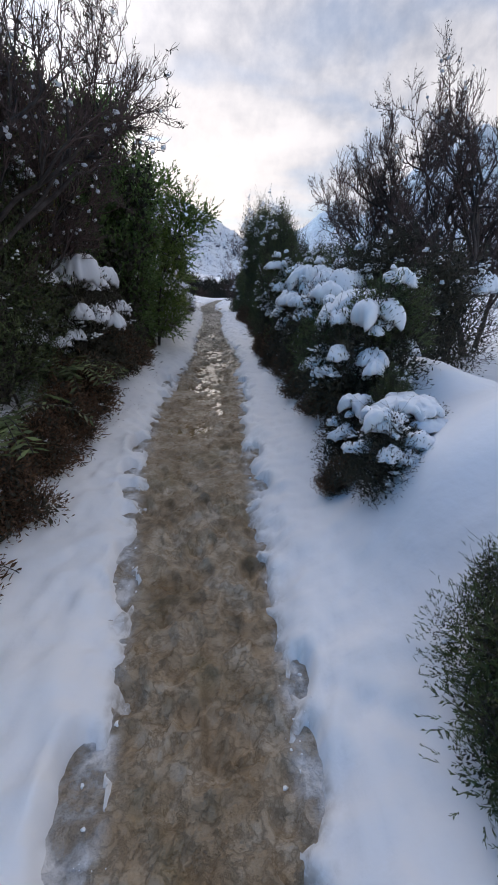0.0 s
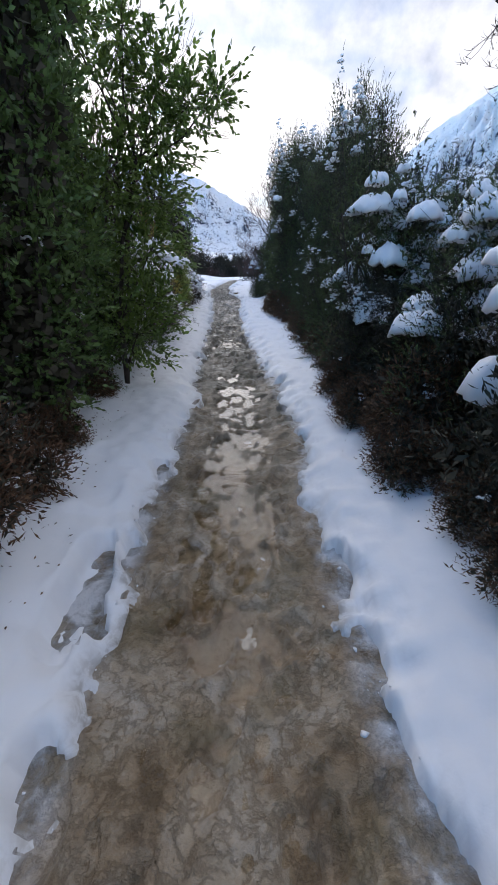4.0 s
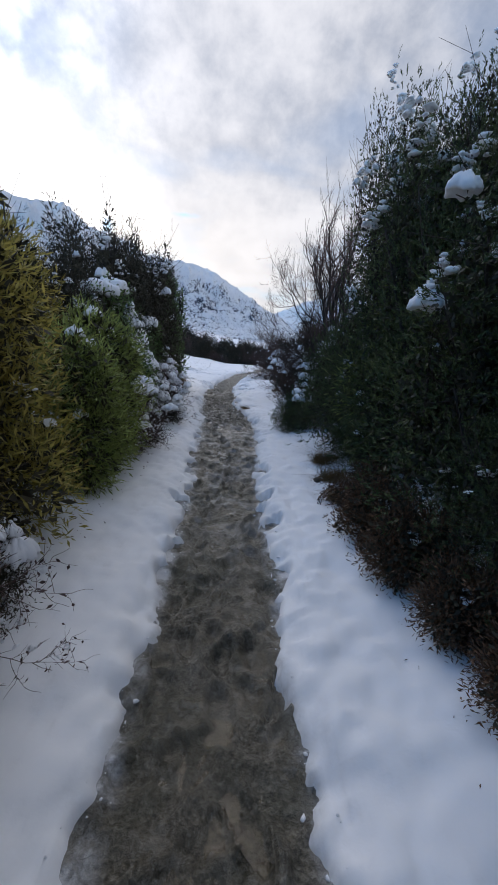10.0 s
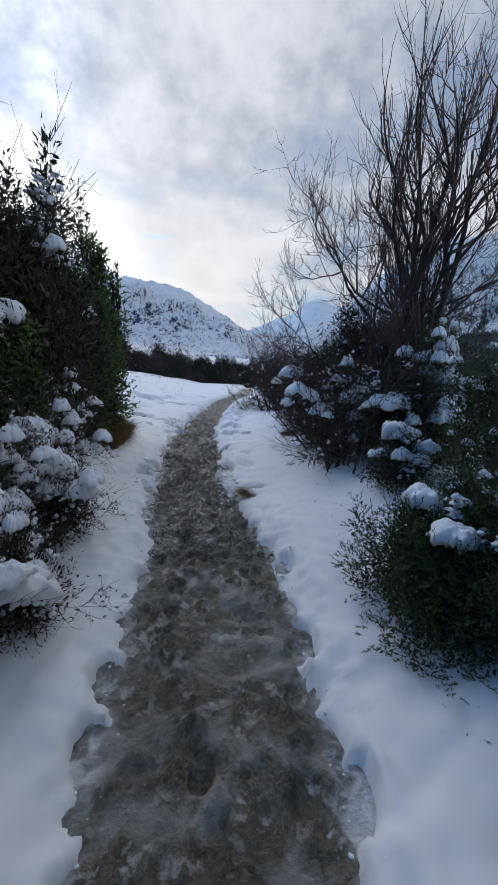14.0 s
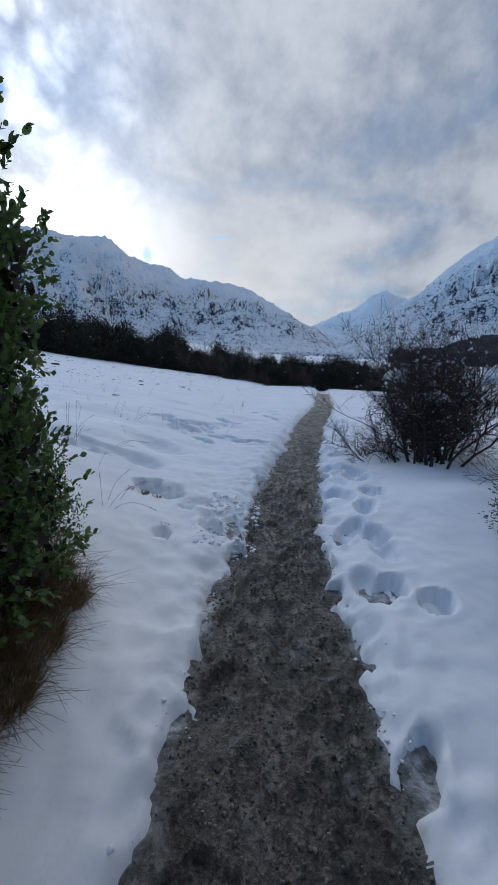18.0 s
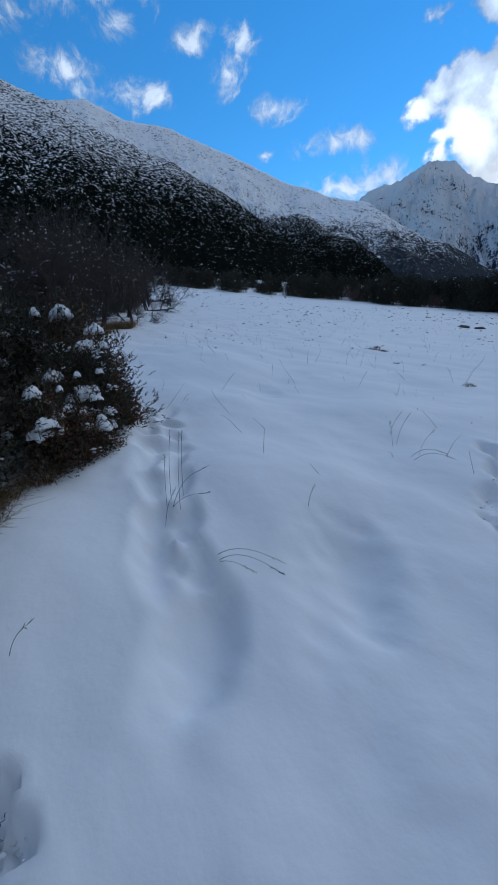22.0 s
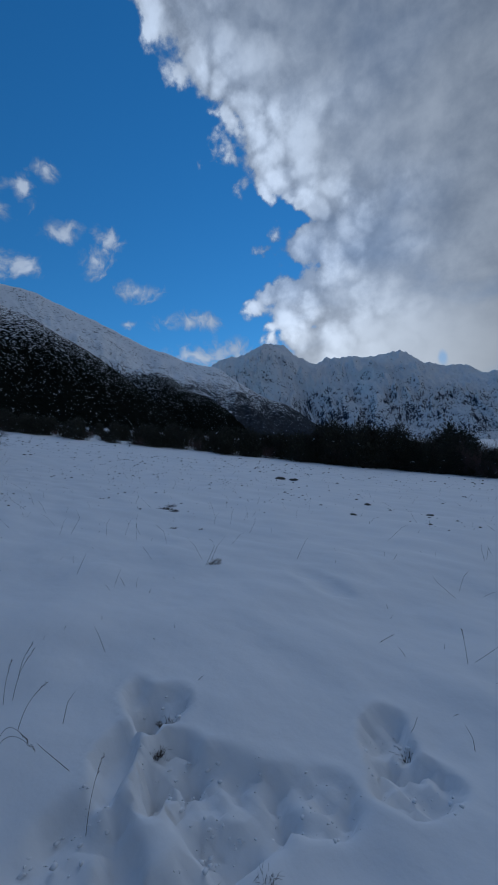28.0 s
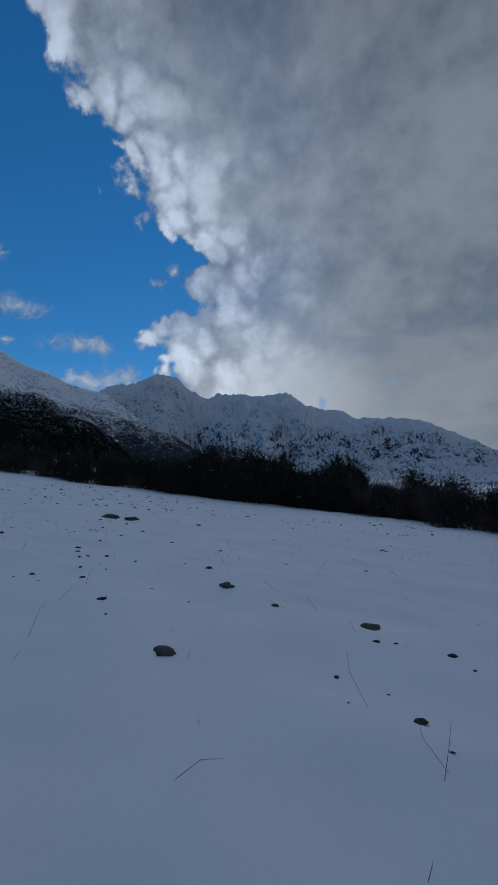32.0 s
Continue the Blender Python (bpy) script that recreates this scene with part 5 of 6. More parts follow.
def overhanging_shrub(x, y):
    """A loose broadleaf shrub that leans out over the path."""
    rng = np.random.default_rng(141)
    root = thing("leaning_shrub", "bright green broadleaf shrub arching out over the path", "shrub", "shrubs along the path")
    masses = [(0.1, 0, 0.55, 0.40), (0.35, -0.05, 0.85, 0.30), (0, 0.2, 1.1, 0.40), (0.35, 0, 1.35, 0.32), (0.42, 0.05, 1.75, 0.33), (0.1, 0, 1.9, 0.40), (0.5, 0, 2.15, 0.33), (0.8, 0, 2.4, 0.28),
              (1.05, -0.03, 2.5, 0.20), (0.55, 0.1, 2.6, 0.33), (0.1, 0.1, 2.6, 0.38), (0.3, 0.15, 3.0, 0.35), (-0.2, 0, 3.1, 0.40), (-0.3, 0.1, 2.2, 0.40), (-0.35, 0, 1.4, 0.40)]
    spine = [np.array(q) for q in [(-0.1, 0.05, -0.1), (-0.05, 0.02, 0.7), (0.08, 0, 1.4), (0.3, 0.03, 2.0)]]
    segs = [(spine[k], spine[k + 1], 0.030 - 0.006 * k, 0.024 - 0.006 * k) for k in range(3)]
    for cx, cy, cz, r in masses:
        c = np.array([cx, cy, cz])
        s = min(spine, key=lambda q: np.linalg.norm(q - c) + (9 if q[2] > cz else 0))
        m = (s + c) / 2 + rng.normal(0, 0.05, 3)
        segs += [(s, m, 0.011, 0.008), (m, c, 0.008, 0.005)]
        for _ in range(9):
            d = rng.normal(0, 1, 3)
            segs.append((c, c + d / np.linalg.norm(d) * r * rng.uniform(0.6, 1.1), 0.0035, 0.0015))
    tagged(part("branchwork", wood(segs, 6), BARK, root, smooth=True), kind="stuff")
    p, d = crown_points(rng, [((a, b, c), (r, r, r * 0.9)) for a, b, c, r in masses], 2300, 0.9, 0.3)
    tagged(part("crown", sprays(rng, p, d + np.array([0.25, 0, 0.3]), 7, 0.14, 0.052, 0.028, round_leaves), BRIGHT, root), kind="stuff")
    root.location = (x, y, on(x, y))
    return root


def arching_tree(x, y):
    """A leafless tree whose thin outer branches reach across the path."""
    rng = np.random.default_rng(142)
    root = thing("bare_tree", "leafless tree with thin twigs arching across the path", "tree", "bare trees and thickets")
    spine = [np.array(q) for q in [(0, 0, -0.1), (0.05, 0.02, 1.0), (0.2, 0, 1.9), (0.35, -0.02, 2.45)]]
    part("trunk", wood([(spine[k], spine[k + 1], 0.04 - 0.008 * k, 0.032 - 0.008 * k) for k in range(3)], 8), BARK, root, smooth=True)
    segs = []
    for k, way in enumerate([(0.9, -0.1, 0.0), (0.7, 0.2, 0.5), (0.2, 0.1, 1.0), (0.5, -0.3, 0.8)]):
        segs += grow(rng, spine[3 if k < 3 else 2], np.array(way) / np.linalg.norm(way), 0.55, 0.012, 3, (3, 4), 0.42, 0.04, 0.25, 0.66)[0]
    tagged(part("twig_mass", wood(segs, 4), TWIG, root), kind="stuff")
    root.location = (x, y, on(x, y))
    return root


# west side of the path
for x, y, s in [(-2.05, 0.2, 0.72), (-2.05, 1.5, 0.74), (-2.1, 2.9, 0.76), (-2.25, 4.1, 0.75)]:
    needle.at(x, y, s, tall=1.15)
for x, y, s in [(-1.45, 0.9, 0.6), (-1.4, 1.6, 0.6), (-1.4, 2.3, 0.65), (-1.45, 3.0, 0.6), (-1.5, 3.7, 0.7), (-1.55, 4.4, 0.8), (-1.5, 5.6, 0.8), (-1.48, 6.3, 0.8), (-1.45, 6.9, 0.7), (-1.35, 7.7, 0.45), (-1.3, 8.9, 0.4)]:
    rust.at(x, y, s)
for x, y, s in [(-1.35, 1.9, 0.8), (-1.38, 3.3, 0.8), (-1.32, 6.7, 0.7), (-1.35, 7.3, 0.6)]:
    brown_fern.at(x, y, s)
for x, y in [(-1.4, 1.2), (-1.45, 2.6), (-1.5, 4.0)]:
    green_fern.at(x, y, 0.9, sink=-0.45)
low.at(-1.75, 5.4, 1.1, tall=1.1)
low.at(-1.8, 6.4, 0.95, tall=1.1)
dark.at(-2.9, 5.4, 1.0)
dark.at(-2.7, 6.9, 1.1)
thorn.at(-3.0, 3.6, 0.95, 40, tall=1.1)
thorn.at(-2.9, 5.2, 0.85, 120, tall=1.25)
thorn.at(-2.7, 5.9, 1.05, 200)
thorn.at(-3.3, 2.4, 0.95, 300)
thorn.at(-2.7, 4.4, 0.95, 250, tall=1.15)
needle.at(-2.5, 4.7, 0.85, tall=1.4)
olive.at(-2.4, 5.6, 0.9, tall=1.9)
broad.at(-1.6, 8.1, 1.0)
broad.at(-1.75, 9.9, 0.7, tall=1.1)
broad.at(-2.6, 7.2, 0.9)
pollard.at(-1.9, 9.9, 1.0)
pollard.at(-1.45, 10.5, 0.75, 200)
broad2.at(-1.65, 8.8, 0.6)
broad2.at(-1.6, 9.9, 0.65)
overhanging_shrub(-1.0, 9.2)
arching_tree(-1.25, 10.4)
for x, y, s in [(-1.9, 10.9, 0.85), (-1.9, 11.7, 0.95), (-1.95, 12.6, 1.0), (-2.4, 11.6, 1.15), (-2.4, 12.8, 1.1), (-1.9, 13.3, 0.75)]:
    thicket.at(x, y, s)
for x, y, s in [(-1.75, 10.7, 0.6), (-1.7, 11.6, 0.62), (-1.72, 12.5, 0.62), (-1.95, 12.1, 1.0)]:
    thicket.at(x, y, s, (x * 77 + y * 191) % 360)
low.at(-1.5, 12.0, 0.6, tall=1.2)
low.at(-1.45, 12.9, 0.6, tall=1.2)
low.at(-1.5, 11.1, 0.6, tall=1.2)
low.at(-1.7, 11.3, 0.8, tall=1.5)
heavy.at(-1.85, 12.5, 0.85, tall=1.9)
dark.at(-2.0, 11.5, 0.6)
dark.at(-2.0, 12.8, 0.6)
scrub.at(-1.95, 13.0, 1.05)
scrub.at(-2.35, 12.2, 1.15, 50)
scrub.at(-1.9, 11.4, 0.95, 140)
heavy.at(-1.55, 12.2, 0.74, 30, tall=1.8)
thicket.at(-1.42, 12.5, 0.52, 70)
thicket.at(-1.38, 13.1, 0.5, 160)
thicket.at(-1.45, 11.8, 0.55, 220)
low.at(-1.3, 13.5, 0.5, tall=1.3)
olive.at(-1.9, 13.9, 0.95)
olive.at(-1.6, 14.3, 0.92)
willow.at(-1.42, 15.4, 0.8)
willow.at(-1.5, 16.1, 0.9)
thicket.at(-1.35, 16.7, 0.5)
low.at(-1.25, 17.2, 0.5, tall=1.5)
olive.at(-2.2, 15.8, 1.0)
thicket.at(-1.85, 17.0, 0.62)
low.at(-1.7, 17.0, 0.75, tall=1.6)
dark.at(-2.3, 16.9, 0.95)
broad2.at(-1.85, 18.0, 0.8)
low.at(-1.75, 18.9, 0.7, tall=1.6)
thicket.at(-1.5, 19.3, 0.6)
thicket.at(-1.38, 18.5, 0.52)
thicket.at(-1.6, 20.1, 0.6)
snowy.at(-1.95, 18.9, 0.75, tall=1.2)
low.at(-1.22, 18.6, 0.55, tall=1.1)
low.at(-1.32, 19.6, 0.55, tall=1.4)
dark.at(-2.4, 19.4, 1.1, tall=1.2)
dark.at(-2.3, 20.6, 1.1, tall=1.2)
dark.at(-2.5, 21.3, 1.0, tall=1.3)
broad2.at(-1.9, 20.2, 0.65)
thicket.at(-1.85, 21.0, 0.65)
dark.at(-2.3, 22.0, 1.0, tall=1.25)
broad2.at(-1.98, 24.1, 0.3, tall=1.4)
spire.at(-1.9, 22.5, 0.9)
spire.at(-1.85, 23.3, 0.95, tall=1.25)
spire.at(-2.35, 23.5, 0.9)
for x, y, s in [(-2.75, 23.9, 0.8), (-3.4, 24.7, 0.78), (-4.3, 25.3, 0.8), (-3.7, 23.6, 0.9), (-5.1, 24.9, 0.95), (-6.2, 25.0, 0.9)]:
    dark.at(x, y, s)
needle2.at(-3.0, 24.4, 0.72)
for k, (x, y) in enumerate([(-2.4, 25.0), (-2.7, 25.2), (-3.05, 25.6), (-2.2, 24.7), (-2.45, 24.75), (-2.7, 25.0), (-2.25, 24.5), (-2.45, 24.8), (-2.6, 25.05), (-2.75, 25.3), (-3.0, 25.5), (-3.3, 25.65), (-3.6, 26.0), (-2.1, 24.3)]):
    straw.at(x - 0.2, y - 0.1, 0.42 + 0.07 * (k % 3), tall=0.7)
for k, (x, y) in enumerate([(-1.5, 22.3), (-1.5, 22.65), (-1.5, 22.95), (-1.52, 23.25), (-1.55, 23.55)]):
    straw.at(x, y, 0.42 + 0.04 * (k % 3), tall=1.0)
    straw.at(x - 0.18, y + 0.15, 0.5, tall=1.1)
dark.at(-3.0, 24.5, 0.78, tall=1.2, sink=0.2)
dark.at(-3.6, 24.95, 0.8, sink=0.2)
dark.at(-4.6, 26.3, 0.42)
dark.at(-5.2, 25.7, 0.7)
low.at(-4.3, 26.3, 0.45)
gorse.at(-4.75, 26.55, 0.75)
gorse.at(-4.35, 26.2, 0.6)
gorse.at(-5.3, 26.3, 0.95, tall=1.1)
gorse.at(-3.95, 26.0, 0.6)
rust.at(-4.75, 26.6, 0.6)
rust.at(-4.0, 26.25, 0.5)

# east side of the path
low.at(0.9, 2.1, 0.42)
low.at(0.98, 2.7, 0.45)
rust.at(0.78, 2.45, 0.32)
sprig.at(0.86, 0.60, 0.7)
needle2.at(0.92, 0.98, 0.26)
needle2.at(1.12, 0.8, 0.32, 70)
needle2.at(0.98, 0.55, 0.26, 150)
sprig.at(1.0, 0.75, 0.9)
sprig.at(1.0, 0.5, 0.9)
low.at(1.2, 3.2, 0.75)
heavy.at(1.3, 4.2, 0.85, sink=0.14)
heavy.at(1.38, 5.3, 0.95, sink=0.16)
heavy.at(1.4, 6.3, 0.95, tall=1.15)
heavy.at(1.22, 2.45, 0.5, tall=0.65, sink=0.1)
for x, y, s in [(1.02, 2.7, 0.40), (1.02, 3.05, 0.45)]:
    rust.at(x, y, s)
needle.at(1.12, 2.6, 0.2)
for x, y, s in [(1.0, 3.6, 0.9), (1.15, 4.75, 1.0), (1.3, 3.3, 0.9)]:
    sprig.at(x, y, s, sink=-0.3)
for x, y, s in [(1.15, 5.0, 0.36), (1.12, 5.6, 0.38), (1.12, 6.15, 0.38), (1.1, 3.75, 0.34)]:
    dark.at(x, y, s)
    rust.at(x - 0.12, y + 0.25, 0.42, tall=0.9)
dark.at(1.9, 5.4, 0.62)
dark.at(2.0, 4.0, 0.55)
for x, y, s in [(1.0, 3.7, 0.5), (0.95, 4.9, 0.5), (1.0, 6.0, 0.5), (0.95, 7.0, 0.5), (1.05, 7.9, 0.5), (1.2, 8.7, 0.5)]:
    rust.at(x, y, s)
thorn.at(2.95, 6.4, 0.8, 20, tall=1.35)
thorn.at(3.5, 5.9, 0.9, 75, tall=1.2)
thorn.at(3.8, 7.0, 0.95, 160, tall=1.15)
scrub.at(2.5, 5.2, 1.0)
for k, y in enumerate((6.7, 7.3, 7.9, 8.5)):
    dark.at(1.42, y, 0.42 + 0.05 * (k % 2))
    rust.at(1.12, y + 0.2, 0.5, tall=0.8)
for k in range(10):
    needle.at(1.42 + 0.06 * (k % 2), 9.2 + 0.56 * k, 0.34 + 0.04 * (k % 3))
for k in range(10):
    rust.at(1.24 + 0.08 * (k % 2), 9.4 + 0.45 * k, 0.46 + 0.05 * (k % 3), tall=0.85)
snowy.at(1.6, 7.3, 0.75)
snowy.at(1.9, 6.3, 0.8)
snowy.at(2.3, 7.2, 0.85)
snowy.at(1.65, 8.9, 0.85, 140)
rust.at(1.25, 7.3, 0.8)
snowy.at(2.4, 8.2, 0.85, 60)
for y in (9.9, 10.8, 11.7, 12.6, 13.4):
    needle.at(1.72, y, 0.6, tall=1.45 + 0.12 * math.sin(y * 3))
needle.at(2.5, 10.1, 0.62)
needle.at(2.5, 11.8, 0.6)
needle.at(2.4, 13.3, 0.65)
needle2.at(1.75, 14.4, 1.0)
needle.at(1.85, 15.2, 0.9, tall=1.15)
needle.at(2.3, 14.8, 0.95, tall=1.05)
dark.at(2.3, 13.9, 0.9, tall=1.4)
for x, y, s in [(1.2, 13.5, 0.55), (1.15, 14.1, 0.65), (1.12, 14.7, 0.65), (1.18, 15.2, 0.6)]:
    rust.at(x, y, s)
needle.at(1.95, 15.7, 0.95)
needle.at(1.72, 15.6, 0.7, 200, tall=1.5)
needle.at(1.72, 16.4, 0.75, 100, tall=1.55)
needle.at(1.95, 16.9, 0.72, 320, tall=1.55)
dark.at(1.85, 16.3, 0.75)
needle.at(1.45, 16.2, 0.4)
dark.at(2.3, 17.4, 0.8)
willow.at(1.72, 16.3, 1.05)
needle2.at(1.42, 16.5, 0.36)
needle2.at(1.5, 15.9, 0.4, 60)
needle.at(2.0, 16.9, 0.8)
needle2.at(1.6, 17.0, 0.85)
needle2.at(1.50, 18.3, 0.5, tall=1.15)
needle2.at(1.6, 17.75, 0.55, 80, tall=1.2)
needle2.at(1.75, 18.6, 0.55, 200, tall=1.15)
needle.at(1.5, 18.0, 0.4, 30)
scrub.at(1.5, 21.7, 0.75, 40)
scrub.at(1.45, 22.3, 0.8, 190)
dark.at(1.55, 21.6, 0.55)
dark.at(1.5, 22.4, 0.6)
gorse.at(1.25, 21.0, 0.7)
dark.at(1.7, 20.4, 0.5)
needle2.at(1.28, 18.75, 0.3, 140)
sprig.at(0.98, 18.75, 0.9, 60)
snowy.at(2.1, 20.5, 0.6, tall=1.2)
needle2.at(1.85, 19.2, 0.5)
for x, y, s in [(1.28, 9.6, 0.6), (1.15, 15.3, 0.6)]:
    (green_fern if y < 10 else brown_fern).at(x, y, s, sink=-0.1)
straw.at(0.36, 20.75, 0.5, tall=0.25)
straw.at(0.5, 20.9, 0.45, tall=0.25)
straw.at(1.12, 15.9, 0.5)
straw.at(1.12, 16.5, 0.45)
straw.at(1.05, 15.4, 0.4)
pollard.at(2.0, 20.9, 1.05)
branchy.at(1.95, 21.2, 0.95, 60)
sprig.at(0.98, 18.35, 0.9)
low.at(1.35, 19.7, 0.45)
thicket.at(1.75, 21.2, 0.7)
scrub.at(1.25, 20.75, 0.75)
scrub.at(1.75, 22.0, 0.95)
dark.at(1.95, 22.1, 0.8)
dark.at(2.6, 22.6, 0.9)
scrub.at(1.75, 23.2, 0.9)
dark.at(2.05, 23.7, 0.75)
low.at(1.6, 24.4, 0.75)
scrub.at(2.0, 25.0, 0.8)
scrub.at(1.55, 26.9, 1.15)
scrub.at(1.75, 27.3, 1.1, 77)
grove.at(1.75, 27.8, 0.55)
dark.at(1.85, 27.8, 0.7)
grove.at(1.6, 27.0, 0.5)
thorn.at(1.45, 26.5, 0.40, 10)
thorn.at(1.7, 26.8, 0.38, 130)
gorse.at(1.5, 23.7, 0.5)
straw.at(1.25, 23.55, 0.4)
low.at(1.7, 24.0, 0.6, tall=1.3)
scrub.at(2.4, 29.2, 0.9)

def leaning_trunk():
    root = thing("fallen_trunk", "mossy old trunk leaning in the dark hedge", "tree trunk")
    pts = [np.array(q) for q in [(1.12, 9.45, 0.2), (1.2, 9.38, 0.55), (1.38, 9.22, 0.9), (1.6, 9.02, 1.12), (1.85, 8.8, 1.25)]]
    segs = [(pts[k], pts[k + 1], 0.085 - 0.014 * k, 0.071 - 0.014 * k) for k in range(4)]
    part("trunk", wood(segs, 12), MOSSY, root, smooth=True)
    part("branch", wood([(pts[2], pts[2] + np.array([-0.1, -0.2, 0.3]), 0.03, 0.02), (pts[2] + np.array([-0.1, -0.2, 0.3]), pts[2] + np.array([-0.05, -0.35, 0.55]), 0.02, 0.008)], 8), MOSSY, root, smooth=True)


leaning_trunk()

# the belt beyond the field
rng = np.random.default_rng(5)
for k in range(70):
    deg = -20 + 96 * k / 69.0
    for row in (0, 1, 2):
        a = radians(deg + rng.uniform(-0.9, 0.9))
        d = float(np.interp(deg, [-20, 0, 14, 40, 75], [24, 28, 40, 44, 50])) + 3.5 * row + rng.uniform(-1.2, 1.2)
        x, y = -0.5 - math.sin(a) * d, 27.5 + math.cos(a) * d
        s = float(np.interp(deg, [-20, 0, 14, 30, 44, 60, 75], [0.75, 0.75, 1.25, 1.2, 0.85, 0.65, 0.6])) * rng.uniform(0.6, 1.3)
        src = (far_bush, far_green, far_bush, far_scrub)[int(rng.integers(4))]
        src.at(x, y, s * (1.15 if src is far_scrub else 1.0), rng.uniform(0, 360), sink=0.3)
for x, y, s in [(-12.7, 26.0, 1.05), (-14.2, 27.0, 1.1), (-15.3, 28.6, 0.95), (-16.4, 29.6, 0.7), (-15.8, 25.6, 1.25), (-17.5, 27.8, 1.2), (-19, 30.2, 1.1), (-21, 29.0, 1.2), (-23.5, 32.2, 1.0), (-26, 33.0, 1.1), (-30, 34.3, 1.1),
                (-13.2, 24.3, 1.2), (-17.6, 25.0, 1.2), (-11.6, 24.6, 1.0), (-20, 26.5, 1.2), (-24, 29.5, 1.2), (-28, 31.5, 1.2), (-10.2, 24.2, 1.0), (-15, 23.5, 1.3)]:
    grove.at(x, y, s)
for x, y, s in [(-12.5, 25.0, 0.8), (-15, 26.8, 0.8), (-18.2, 28.2, 0.8), (-21.5, 30.6, 0.8), (-26, 32.0, 0.9), (-9, 24.6, 0.9), (-10.6, 25.6, 0.6), (-13.5, 26.2, 0.7), (-16.5, 28.0, 0.7), (-19.5, 29.4, 0.8), (-23, 31.2, 0.8), (-14, 24.5, 1.0), (-28.5, 33.5, 0.8), (-17.5, 26.2, 1.0)]:
    dark.at(x, y, s)
for x, y in [(-11.5, 26.3), (-12.6, 27.0), (-13.6, 27.9), (-14.6, 28.9), (-10.4, 26.3), (-9.4, 26.0)]:
    straw.at(x, y, 1.3, tall=0.6)

# ---- rocks and stalks on the field ----
STEMS = [
    (-1.77, 24.8, 0.35, 0.6, 0.4), (-1.82, 24.81, 0.25, 0.3, 2.0), (-1.73, 24.79, 0.4, 1.1, -0.3), (-2.87, 26.59, 0.45, 0.05, 1.0),
    (-2.94, 26.53, 0.3, 0.05, 2.0), (-2.35, 26.59, 0.35, 1.2, 0.5), (-3.03, 28.56, 0.2, 0.3, 2.5), (-2.72, 28.44, 0.3, 0.9, 0.2),
    (-3.19, 28.69, 0.2, 0.2, 0.8), (-3.0, 26.66, 0.4, 0.05, 1), (-2.89, 26.55, 0.35, 0.4, 0.7), (-2.85, 26.48, 0.25, 0.2, 0.5),
    (-2.49, 27.26, 0.15, 0.5, 2.2), (-2.77, 28.46, 0.3, 0.8, 0.1), (-2.36, 26.57, 0.2, 1.2, 0.6), (-2.97, 26.57, 0.4, 0.05, 1.5),
    (-2.92, 26.51, 0.3, 0.6, 0.9), (-2.39, 26.59, 0.35, 1.3, 0.7), (-2.21, 25.66, 0.15, 0.3, 1.2), (-5.91, 31.25, 0.22, 0.03, 1),
    (-3.04, 28.61, 0.25, 0.2, 1.2), (-2.75, 28.54, 0.2, 0.3, 1.4), (-2.06, 28.55, 0.25, 0.2, 1.9), (-1.31, 30.96, 0.2, 0.3, 2),
    (-1.14, 31.04, 0.2, 0.1, 1), (-1.12, 31.17, 0.2, 0.1, 1.2), (-1.83, 24.94, 0.3, 0.4, 0.9), (-1.75, 25.0, 0.25, 0.5, 0.3),
]


def rock(x, y, s, seed):
    rng = np.random.default_rng(seed)
    v, f = blobs(rng, [(0, 0, 0)], [1.0], 0.55, 2, 0.6)
    ob = part("rock", (v * s * 0.65, f), STONE)
    ob.location = (x, y, on(x, y) - 0.12 * s)
    return tagged(ob, "dark stone showing through the snow", "rock", "stones in the field")


rng = np.random.default_rng(8)
for k, (x, y, s) in enumerate([(-4.1, 38.3, 0.17), (-5.24, 36.6, 0.16), (-5.93, 38.7, 0.13), (-5.13, 38.4, 0.09), (-12.9, 43.5, 0.4), (-12.3, 43.9, 0.3), (-7.9, 33.5, 0.12), (0.93, 15.95, 0.11), (0.36, 24.66, 0.12)]):
    rock(x, y, s, 300 + k)
for k in range(46):
    a, d = radians(rng.uniform(14, 66)), rng.uniform(14, 34)
    rock(-0.4 - math.sin(a) * d, 27.5 + math.cos(a) * d, rng.uniform(0.03, 0.09) * (0.6 + d / 26), 400 + k)

def seed_stem(x, y, h, lean, turn, seed):
    """A single tall dry grass stem, bent near the top, with its seed head."""
    rng = np.random.default_rng(seed)
    root = thing("dry_grass", "single dry grass stem with a dark seed head in the snow", "grass", "dry grass stems")
    pts, d = [np.zeros(3)], np.array([math.cos(turn) * lean, math.sin(turn) * lean, 1.0])
    for k in range(7):
        d = d / np.linalg.norm(d) + np.array([math.cos(turn), math.sin(turn), -0.5]) * (0.05 + 0.07 * k) * lean
        pts.append(pts[-1] + d / np.linalg.norm(d) * h / 7)
    segs = [(pts[k], pts[k + 1], 0.0014 - 0.0001 * k, 0.0013 - 0.0001 * k) for k in range(7)]
    part("stem", wood(segs, 4), STALK, root)
    e = pts[-1]
    way = (pts[-1] - pts[-2]) / np.linalg.norm(pts[-1] - pts[-2])
    base = e[None] + way[None] * np.linspace(-0.02, 0.05, 14)[:, None]
    part("seed_head", leaves(rng, base, np.repeat(way[None], 14, 0), 0.016, 0.0045, 0.2, 0.35), STALK, root)
    root.location = (x, y, on(x, y) - 0.02)
    return root


